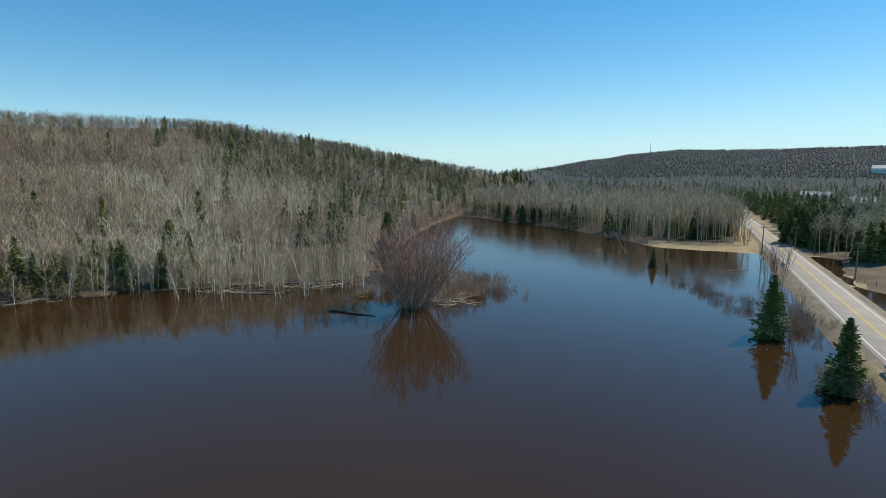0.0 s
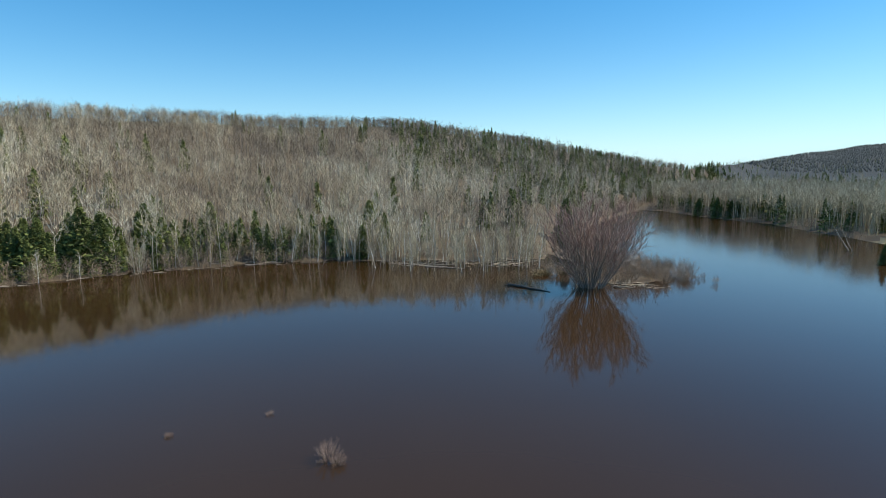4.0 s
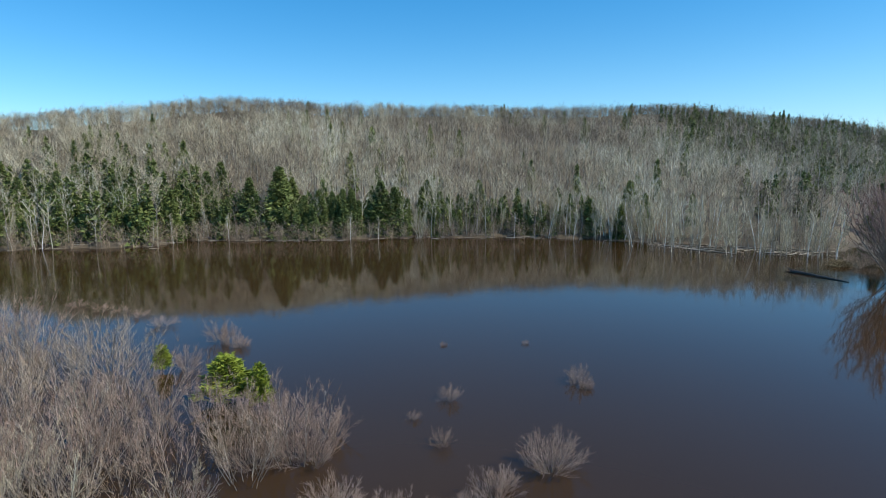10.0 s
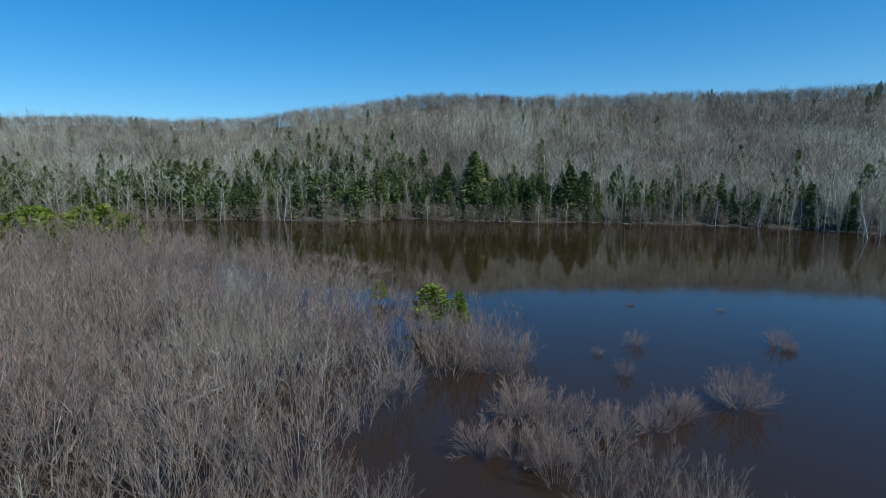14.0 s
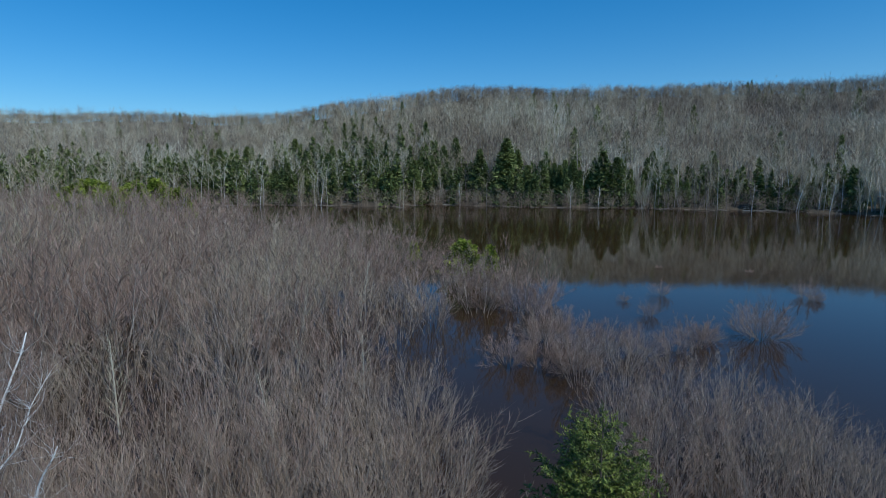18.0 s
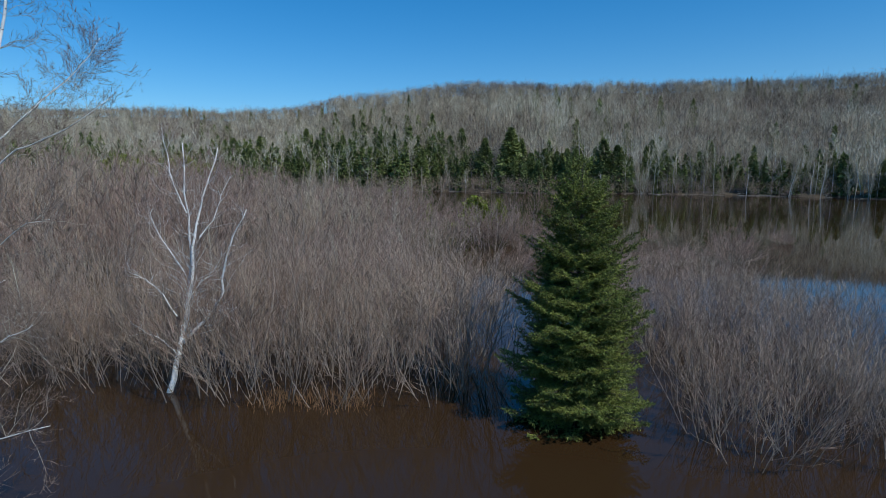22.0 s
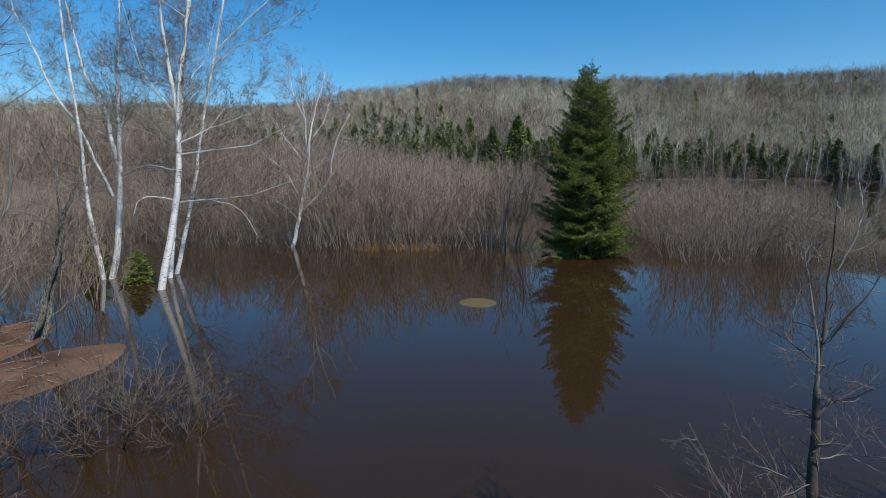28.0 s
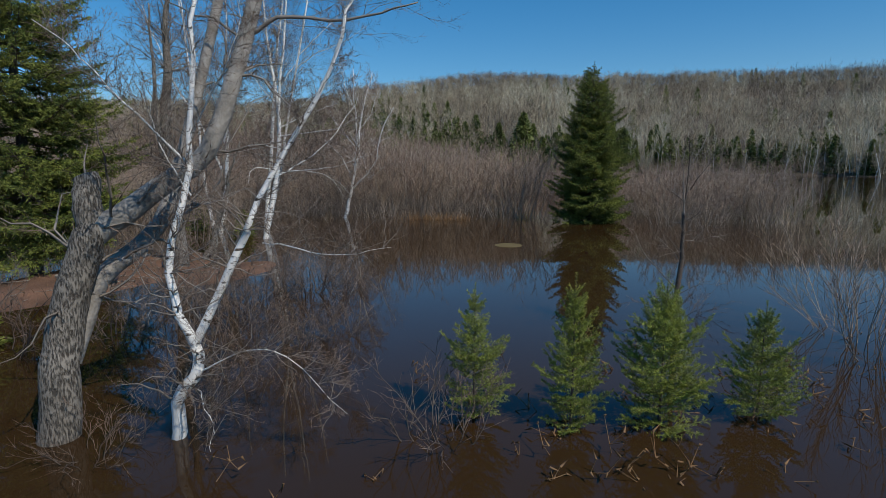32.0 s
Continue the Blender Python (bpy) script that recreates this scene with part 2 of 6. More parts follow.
def furrowed_material():
    m = material("furrowed_old_bark", (0.13, 0.115, 0.095), (0.40, 0.365, 0.315), 0.95, 1.5, 30.0, 0.0)
    n, ln = m.node_tree.nodes, m.node_tree.links
    b = n["Principled BSDF"]
    geo, mp, tex, ramp, mix, bn = (n.new("ShaderNode" + k) for k in ("NewGeometry", "Mapping", "TexNoise", "MapRange", "Mix", "Bump"))
    mp.inputs["Scale"].default_value = (58.0, 58.0, 15.5)
    ln.new(geo.outputs["Position"], mp.inputs["Vector"])
    ln.new(mp.outputs[0], tex.inputs["Vector"])
    tex.inputs["Scale"].default_value, tex.inputs["Detail"].default_value = 1.0, 5
    ramp.inputs["From Min"].default_value, ramp.inputs["From Max"].default_value = 0.36, 0.56
    ln.new(tex.outputs["Fac"], ramp.inputs["Value"])
    mix.data_type = "RGBA"
    mix.inputs["A"].default_value = (0.065, 0.056, 0.047, 1)
    ln.new(b.inputs["Base Color"].links[0].from_socket, mix.inputs["B"])
    ln.new(ramp.outputs["Result"], mix.inputs["Factor"])
    ln.new(mix.outputs["Result"], b.inputs["Base Color"])
    bn.inputs["Strength"].default_value, bn.inputs["Distance"].default_value = 0.9, 0.02
    ln.new(ramp.outputs["Result"], bn.inputs["Height"])
    ln.new(bn.outputs[0], b.inputs["Normal"])
    return m


BARK_OLD = furrowed_material()


# ---- mesh helpers ----
def mesh_from(name, verts, faces, mat, smooth=False):
    """A mesh from arrays of points and triangles."""
    me = bpy.data.meshes.new(name)
    verts, faces = np.asarray(verts, np.float32), np.asarray(faces, np.int32)
    me.vertices.add(len(verts))
    me.vertices.foreach_set("co", verts.ravel())
    k = faces.shape[1]
    me.loops.add(faces.size)
    me.loops.foreach_set("vertex_index", faces.ravel())
    me.polygons.add(len(faces))
    me.polygons.foreach_set("loop_start", np.arange(0, faces.size, k, dtype=np.int32))
    if smooth:
        me.polygons.foreach_set("use_smooth", np.ones(len(faces), bool))
    me.materials.append(mat)
    me.update(calc_edges=True)
    return me


def sticks(segs, sides=3):
    """Round sticks: rows of (start, end, radius, end radius). An end radius of nought makes a point."""
    s = np.array([(*a, *b, r, q) for a, b, r, q in segs], float).reshape(-1, 8)
    p, q = s[:, :3], s[:, 3:6]
    d = q - p
    d /= np.linalg.norm(d, axis=1, keepdims=True) + 1e-9
    ref = np.where(np.abs(d[:, 2:3]) > 0.9, [[1.0, 0, 0]], [[0, 0, 1.0]])
    a = np.cross(d, ref)
    a /= np.linalg.norm(a, axis=1, keepdims=True) + 1e-9
    b = np.cross(d, a)
    turn = np.arange(sides) * 2 * np.pi / sides
    ring = np.cos(turn)[None, :, None] * a[:, None] + np.sin(turn)[None, :, None] * b[:, None]
    verts, faces, base = [], [], 0
    j = np.arange(sides)
    k = (j + 1) % sides
    tip = s[:, 7] <= 0
    if (~tip).any():
        n = (~tip).sum()
        v = np.concatenate([p[~tip, None] + ring[~tip] * s[~tip, 6][:, None, None], q[~tip, None] + ring[~tip] * s[~tip, 7][:, None, None]], 1)
        f = np.concatenate([np.stack([j, j + sides, k], 1), np.stack([k, j + sides, k + sides], 1)])
        verts.append(v.reshape(-1, 3))
        faces.append((f[None] + (np.arange(n) * 2 * sides)[:, None, None]).reshape(-1, 3) + base)
        base += n * 2 * sides
    if tip.any():
        n = tip.sum()
        v = np.concatenate([p[tip, None] + ring[tip] * s[tip, 6][:, None, None], q[tip, None]], 1)
        f = np.stack([j, np.full(sides, sides), k], 1)
        verts.append(v.reshape(-1, 3))
        faces.append((f[None] + (np.arange(n) * (sides + 1))[:, None, None]).reshape(-1, 3) + base)
    return np.concatenate(verts), np.concatenate(faces)


def blades(segs, seed=5):
    """Slender tapering twigs or needles, one three-cornered blade each, turned at random about its length."""
    s = np.array([(*a, *b, r) for a, b, r, *_ in segs], float).reshape(-1, 7)
    return blade_rows(s[:, :3], s[:, 3:6], s[:, 6], seed)


def blade_rows(p, q, r, seed=5):
    g = np.random.default_rng(seed)
    side = np.cross(q - p, g.normal(size=p.shape))
    side *= (r / (np.linalg.norm(side, axis=1) + 1e-9))[:, None]
    return np.stack([p - side, p + side, q], 1).reshape(-1, 3), np.arange(3 * len(p)).reshape(-1, 3)


def joined(*pairs):
    base = np.cumsum([0] + [len(v) for v, _ in pairs])
    return np.concatenate([v for v, _ in pairs]), np.concatenate([f + n for (_, f), n in zip(pairs, base)])


def scatter(kits, places):
    """Copies of some (points, triangles) kits at rows of (x, y, z, turn, size, height factor), as one pair of arrays."""
    verts, faces, base = [], [], 0
    places = np.asarray(places, float)
    which = np.arange(len(places)) % len(kits)
    for w, (v, f) in enumerate(kits):
        rows = places[which == w]
        if not len(rows):
            continue
        c, s = np.cos(rows[:, 3]), np.sin(rows[:, 3])
        x = (v[None, :, 0] * c[:, None] - v[None, :, 1] * s[:, None]) * rows[:, 4:5] + rows[:, 0:1]
        y = (v[None, :, 0] * s[:, None] + v[None, :, 1] * c[:, None]) * rows[:, 4:5] + rows[:, 1:2]
        z = v[None, :, 2] * (rows[:, 4] * rows[:, 5])[:, None] + rows[:, 2:3]
        verts.append(np.stack([x, y, z], -1).reshape(-1, 3))
        faces.append((f[None] + (np.arange(len(rows)) * len(v))[:, None, None]).reshape(-1, 3) + base)
        base += len(rows) * len(v)
    return np.concatenate(verts), np.concatenate(faces)


def part(name, data, mat, parent, label="", smooth=False):
    """One mesh object under a thing or a part, from arrays or from a bmesh."""
    if isinstance(data, tuple):
        me = mesh_from(name, *data, mat, smooth)
    else:
        me = bpy.data.meshes.new(name)
        data.to_mesh(me)
        data.free()
        me.materials.append(mat)
    ob = new(name, me)
    ob.parent = parent
    return tagged(ob, label)


def thing(name, m, label, category, group=""):
    ob = new(name)
    ob.empty_display_size = 0.3
    ob.matrix_basis = m
    return tagged(ob, label, category, group)


def at(x, y, z, turn=0.0, size=1.0, tall=1.0):
    return Matrix.LocRotScale((x, y, z), Euler((0, 0, radians(turn))), (size, size, size * tall))


def box(bm, x, y, z, sx, sy, sz, m=None):
    """A box about (x, y, z) of the given full sizes, with slightly broken edges."""
    made = bmesh.ops.create_cube(bm, size=1.0)["verts"]
    bmesh.ops.scale(bm, vec=(sx, sy, sz), verts=made)
    bmesh.ops.translate(bm, vec=(x, y, z), verts=made)
    if m is not None:
        bmesh.ops.transform(bm, matrix=m, verts=made)
    return bm


def tube(pts, radii, sides=7):
    """One unbroken round stem through some points, closed at its end."""
    pts = np.asarray(pts, float)
    d = np.gradient(pts, axis=0)
    d /= np.linalg.norm(d, axis=1, keepdims=True) + 1e-9
    ref = np.array([1.0, 0.2, 0.0]) if abs(d[0, 2]) > 0.7 else np.array([0, 0, 1.0])
    verts, turn = [], np.arange(sides) * 2 * np.pi / sides
    for p, w, r in zip(pts, d, radii):
        a = np.cross(w, ref)
        a /= np.linalg.norm(a) + 1e-9
        c = np.cross(w, a)
        verts.append(p + r * (np.cos(turn)[:, None] * a + np.sin(turn)[:, None] * c))
    j = np.arange(sides)
    k = (j + 1) % sides
    f = [np.concatenate([np.stack([j, j + sides, k], 1), np.stack([k, j + sides, k + sides], 1)]) + i * sides for i in range(len(pts) - 1)]
    top = (len(pts) - 1) * sides
    f.append(np.stack([top + j, np.full(sides, top + sides), top + k], 1))
    return np.concatenate([np.concatenate(verts), [pts[-1]]]), np.concatenate(f)


# ---- growing bare wood and conifers ----
def unit(v):
    return v / (np.linalg.norm(v) + 1e-9)


def tilted(rng, d, angle):
    """A way that leaves d by that angle, to a random side."""
    side = unit(np.cross(d, rng.normal(size=3)))
    return unit(d * math.cos(angle) + side * math.sin(angle))


def grow(rng, out, p, d, length, r, level, spec):
    """A wandering stem with side branches. spec: for each level (pieces, wander, upward pull, side branches, from, angle, length ratio, radius ratio)."""
    pieces, wander, pull, kids, first, angle, ratio, thin = spec[level]
    last = level == len(spec) - 1
    pts, ways, rad = [np.array(p, float)], [], [r]
    d = unit(np.array(d, float))
    for i in range(pieces):
        d = unit(d + rng.normal(size=3) * wander + np.array([0, 0, pull]))
        pts.append(pts[-1] + d * length / pieces)
        ways.append(d)
        rad.append(r * (1 - 0.82 * (i + 1) / pieces))
    for i in range(pieces):
        end = 0.0 if (i == pieces - 1 and level > 0) else rad[i + 1]
        out[level].append((pts[i], pts[i + 1], rad[i], end))
    if last:
        return pts
    for c in range(kids):
        t = first + (1 - first) * (c + rng.random()) / kids
        i = min(int(t * pieces), pieces - 1)
        q = pts[i] + (pts[i + 1] - pts[i]) * (t * pieces - i)
        rr = rad[i] + (rad[i + 1] - rad[i]) * (t * pieces - i)
        ln = length * ratio * (1.15 - 0.75 * t) * rng.uniform(0.7, 1.25)
        grow(rng, out, q, tilted(rng, ways[i], radians(angle * rng.uniform(0.7, 1.3))), ln, rr * thin, level + 1, spec)
    return pts


def conifer(rng, height, radius, levels, per, points, spray, fat=0.2, bare=0.04, droop=0.12, shape=0.85, trunk_r=None, tips=1, full=1.0, lift=0.0, loose=0.5, ragged=0.27):
    """Sticks of a conifer's trunk and branches, and of the sprays of needles on its branches."""
    trunk_r = trunk_r or height * 0.012
    wood, green = [], []
    n = 6
    for i in range(n):
        wood.append(((0, 0, height * i / n * 0.97), (0, 0, height * (i + 1) / n * 0.97), trunk_r * (1 - i / n) + 0.004, trunk_r * (1 - (i + 1) / n) + 0.003))
    for lv in range(levels):
        u = bare + (1 - bare) * (lv + rng.uniform(-0.3, 0.3)) / levels
        u = min(max(u, 0.01), 0.985)
        z = height * u
        reach = radius * min(1.0, (1 - u) / full) ** shape + 0.02 * radius
        turn = rng.random() * 6.28
        for k in range(per):
            a = turn + (k + rng.uniform(-0.3, 0.3)) * 6.283 / per
            ln = reach * rng.uniform(0.93 - ragged, 0.93 + ragged)
            z = min(height * (u + rng.uniform(-loose, loose) * (1 - bare) / levels), height * 0.97)
            up = 0.55 * u - 0.12 + rng.uniform(-0.08, 0.08)
            way = np.array([math.cos(a), math.sin(a), 0.0])
            tip = np.array([0, 0, z]) + way * ln + np.array([0, 0, ln * (up - droop)])
            mid = np.array([0, 0, z]) + way * ln * 0.55 + np.array([0, 0, ln * (up * 0.5 - droop)])
            root = np.array([0, 0, z])
            wood.append((root, mid, trunk_r * 0.18 * (1 - u) + 0.003, trunk_r * 0.10 * (1 - u) + 0.002))
            side = np.array([-math.sin(a), math.cos(a), 0.0])
            for j in range(points * tips):
                t = 0.10 + 0.90 * rng.random() ** 0.8
                q = root + (mid - root) * t / 0.55 if t < 0.55 else mid + (tip - mid) * (t - 0.55) / 0.45
                lat = rng.uniform(-1, 1)
                wide = ln * 0.40 * (1 - 0.72 * t)
                s = spray * rng.uniform(0.6, 1.3) * (0.55 + 0.45 * (1 - u))
                q = q + side * lat * wide + np.array([0, 0, rng.uniform(-0.7, 0.5) * s - abs(lat) * wide * 0.3])
                w = way * rng.uniform(0.3, 1.0) + side * (lat * 0.9 + rng.uniform(-0.4, 0.4)) + np.array([0, 0, rng.uniform(-0.35, 0.45) + lift])
                green.append((q - w * s * 0.3, q + w * s, s * fat * rng.uniform(0.7, 1.2), 0.0))
    for _ in range(6):
        w = np.array([rng.uniform(-0.25, 0.25), rng.uniform(-0.25, 0.25), 1.0])
        green.append((np.array([0, 0, height * 0.95]), np.array([0, 0, height * 0.95]) + w * spray * rng.uniform(0.6, 1.0) * min(1, height * 0.06 / spray + 0.5), spray * fat * 0.6, 0.0))
    return wood, green


# ---- the ground ----
CX, CY = 20.0, -18.0
SHORE_AZ = [-180, -150, -120, -60, 0, 4, 8.4, 14, 18, 25, 44, 69, 80, 83, 89, 102, 109, 125, 150, 180]
SHORE_D = [60, 60, 80, 700, 600, 400, 268, 163, 114, 111, 113, 110, 119, 112, 118, 131, 127, 120, 80, 60]
RIDGE_AZ = [-180, -120, -60, -30, -19, -14, -9, -2, 4, 8, 14, 19, 25, 31, 38, 52, 65, 75, 80, 83, 90, 95, 103, 116, 130, 180]
RIDGE_Z = [25, 40, 80, 85, 82, 85, 72, 31, 20, 25, 31, 37, 40.5, 42.5, 41, 37, 35, 34, 31, 29, 25.5, 28.5, 34.5, 34.5, 31, 25]
DIST_AZ = [-180, -120, -60, -40, -25, -8, 0, 10, 31.5, 55, 77.6, 90, 95, 100, 120, 180]
DIST_D = [400, 900, 1500, 1500, 1500, 1500, 700, 450, 319, 240, 206, 190, 268, 330, 400, 400]
ROAD_Y = [-900, -300, -120, -60, -27, 0, 25, 46, 93.6, 213.8, 319, 380, 460, 700]
ROAD_X = [120, 60, 46, 44.5, 45.0, 47.5, 51.2, 56.2, 69.8, 104, 133, 149, 165, 190]
BANK_X = [-400, -60, -8, 10, 31, 41, 54, 75, 96]
BANK_Y = [330, 268, 250, 220, 199, 176, 147, 139, 134]


def fractal(x, y, size, seed=0.0):
    """A cheap smooth unevenness between about -1 and 1."""
    a, b = x / size + seed, y / size - seed * 1.7
    return (np.sin(a * 1.9 + 1.3 * np.sin(b * 1.1 + seed)) * np.cos(b * 2.1 + 1.1 * np.sin(a * 1.3)) * 0.6
            + np.sin(a * 4.3 + 2.1 * np.cos(b * 2.7)) * np.cos(b * 4.9 + seed) * 0.3 + np.sin(a * 9.1 + b * 3.3) * np.cos(b * 10.3 - a * 2.0) * 0.15)


def polar(x, y):
    return np.degrees(np.arctan2(-(x - CX), y - CY)), np.hypot(x - CX, y - CY)


def bump(x, y, cx, cy, rx, ry, turn, top):
    """A low rounded bank, of height top in its middle and under water outside."""
    c, s = math.cos(radians(turn)), math.sin(radians(turn))
    u, v = ((x - cx) * c + (y - cy) * s) / rx, (-(x - cx) * s + (y - cy) * c) / ry
    return top - (top + 0.35) * (u * u + v * v)


def ground(x, y):
    x, y = np.asarray(x, float), np.asarray(y, float)
    az, d = polar(x, y)
    ds = np.interp(az, SHORE_AZ, SHORE_D) + 2.5 * fractal(x, y, 14.0, 2.0)
    dr, hr = np.interp(az, DIST_AZ, DIST_D), np.interp(az, RIDGE_AZ, RIDGE_Z)
    u = (d - ds) / np.maximum(dr - ds, 30)
    rise = np.where(u < 1, u * (0.85 + 0.15 * np.clip(u, 0, 1)), 1.0 - 0.10 * (u - 1))
    z = np.where(u > 0, np.maximum(hr * rise, -0.5 + 0.0 * u) + 0.25 + fractal(x, y, 60.0, 5.0) * np.clip(u * 3, 0, 1) * 1.2, -0.25 + 4.0 * np.maximum(u, -0.4))
    # the right bank of the river and the land beyond the road
    roadx = np.interp(y, ROAD_Y, ROAD_X)
    bank = (y - np.interp(x, BANK_X, BANK_Y) + 2.0 * fractal(x, y, 9.0, 7.0)) / 12.0
    bank = np.clip(bank, -1.2, 1) * 0.7 + np.clip(d - 300, 0, 900) * 0.004
    bank = np.where((x > -90) | (y > 330), bank, -1)
    far = (x - roadx - 10) / 8.0
    far = np.clip(far, -1, 1) * 0.5 + 0.35 * fractal(x, y, 22.0, 3.0) + np.clip(x - roadx - 60, 0, 400) * 0.03
    near_road = 1.0 - np.maximum(np.abs(x - roadx) * 0.96 - 3.9, 0) * 0.8
    z = np.maximum.reduce([z, bank, far, np.maximum(near_road, -1.0),
                           bump(x, y, 3.0, 76.0, 12.0, 6.5, 35, 0.25), bump(x, y, -8.0, 100.0, 14, 22, 20, 0.12),
                           bump(x, y, 26.6, -31.2, 5.2, 2.4, -25, 0.14), bump(x, y, 26.7, -29.05, 2.8, 1.7, -20, 0.08) + 0.05 * fractal(x, y, 1.1, 4.0), bump(x, y, -55.0, -50.0, 30, 14, 20, 0.05)])
    return np.maximum(z, -1.6)


def road_clear(x, y, gap=7.5):
    return np.abs(x - np.interp(y, ROAD_Y, ROAD_X)) > gap


def terrain():
    na, nr = 540, 240
    az = np.linspace(-np.pi, np.pi, na, endpoint=False)
    rr = np.concatenate([[0.0], np.geomspace(2.0, 3800.0, nr - 1)])
    a, r = np.meshgrid(az, rr)
    x, y = CX - np.sin(a) * r, CY + np.cos(a) * r
    z = ground(x, y)
    v = np.stack([x, y, z], -1).reshape(-1, 3)
    i, j = np.meshgrid(np.arange(nr - 1), np.arange(na), indexing="ij")
    q = np.stack([i * na + j, (i + 1) * na + j, (i + 1) * na + (j + 1) % na, i * na + (j + 1) % na], -1).reshape(-1, 4)
    ob = new("ground", mesh_from("ground", v, q, LITTER, True))
    cen = v[q].mean(1)
    caz, cd = polar(cen[:, 0], cen[:, 1])
    roadx = np.interp(cen[:, 1], ROAD_Y, ROAD_X)
    mi = np.zeros(len(q), np.int32)
    mi[(np.abs(cen[:, 0] - roadx) < 8)] = 1
    mi[(np.abs(cen[:, 0] - 66) < 24) & (np.abs(cen[:, 1] - 141) < 16) & (cen[:, 0] < roadx)] = 1
    mi[((cen[:, 0] - 26.6) ** 2 + (cen[:, 1] + 31.2) ** 2 < 49)] = 2
    # far ground takes the slope colour that has the air haze painted in
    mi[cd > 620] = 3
    for mat in (DRY_GRASS, MUD, FAR_WOOD_HAZED):
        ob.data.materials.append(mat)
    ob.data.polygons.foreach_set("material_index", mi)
    return tagged(ob, "wooded valley floor and hills of brown leaf litter", "ground", kind="structure")


GROUND = terrain()
k = 96
ring = np.linspace(0, 2 * np.pi, k, endpoint=False)
wv = np.concatenate([[[CX, CY, 0]], np.stack([CX + 2600 * np.cos(ring), CY + 2600 * np.sin(ring), 0 * ring], 1)])
wf = np.stack([np.zeros(k, int), 1 + np.arange(k), 1 + (np.arange(k) + 1) % k], 1)
tagged(new("water", mesh_from("water", wv, wf, WATER)), "still brown flood water mirroring sky and woods", "water", kind="structure")


# ---- the road ----
def ribbon(name, lo, hi, z, mat, label, y0=-300.0, y1=700.0, step=4.0, thick=0.0):
    ys = np.arange(y0, y1 + 0.1, step)
    xs = np.interp(ys, ROAD_Y, ROAD_X)
    xs = np.convolve(np.pad(xs, 6, mode="edge"), np.ones(13) / 13, "valid")
    tx, ty = np.gradient(xs), np.gradient(ys)
    ln = np.hypot(tx, ty)
    nx, ny = ty / ln, -tx / ln
    rows = [np.stack([xs + nx * lo, ys + ny * lo, 0 * ys + z], 1), np.stack([xs + nx * hi, ys + ny * hi, 0 * ys + z], 1)]
    if thick:
        rows = [rows[0] + [0, 0, -thick] - np.stack([nx, ny, 0 * nx], 1) * thick * 1.6] + rows + [rows[1] + [0, 0, -thick] + np.stack([nx, ny, 0 * nx], 1) * thick * 1.6]
    m, n = len(rows), len(ys)
    v = np.concatenate(rows)
    f = [np.stack([a * n + np.arange(n - 1), (a + 1) * n + np.arange(n - 1), (a + 1) * n + np.arange(1, n), a * n + np.arange(1, n)], 1) for a in range(m - 1)]
    return tagged(new(name, mesh_from(name, v, np.concatenate(f), mat)), label, "road", kind="structure")


ribbon("road_shoulder", -3.9, 3.9, 1.05, GRAVEL, "pale gravel road shoulder", thick=1.2)
ribbon("road", -3.1, 2.8, 1.10, ASPHALT, "worn pale grey two-lane asphalt road", thick=0.04)
ribbon("road_edge_line", -2.66, -2.52, 1.106, WHITE, "white painted edge line on the road")
ribbon("road_edge_line", 2.16, 2.30, 1.106, WHITE, "white painted edge line on the road")
ribbon("road_centre_line", -0.16, -0.04, 1.106, YELLOW, "yellow painted centre line on the road")
ribbon("road_centre_line", 0.04, 0.16, 1.106, YELLOW, "yellow painted centre line on the road")

# ---- kits of trees ----
BARE_SHORE = [(7, 0.045, 0.03, 26, 0.46, 36, 0.24, 0.40), (3, 0.16, 0.16, 14, 0.2, 36, 0.5, 0.6), (1, 0.1, 0.1, 0, 0, 0, 0, 0)]


def bare_kit(seed, height, r, spec, lean=0.05):
    rng = np.random.default_rng(seed)
    out = [[] for _ in spec]
    grow(rng, out, (0, 0, -0.4), (rng.normal() * lean, rng.normal() * lean, 1), height, r, 0, spec)
    return out


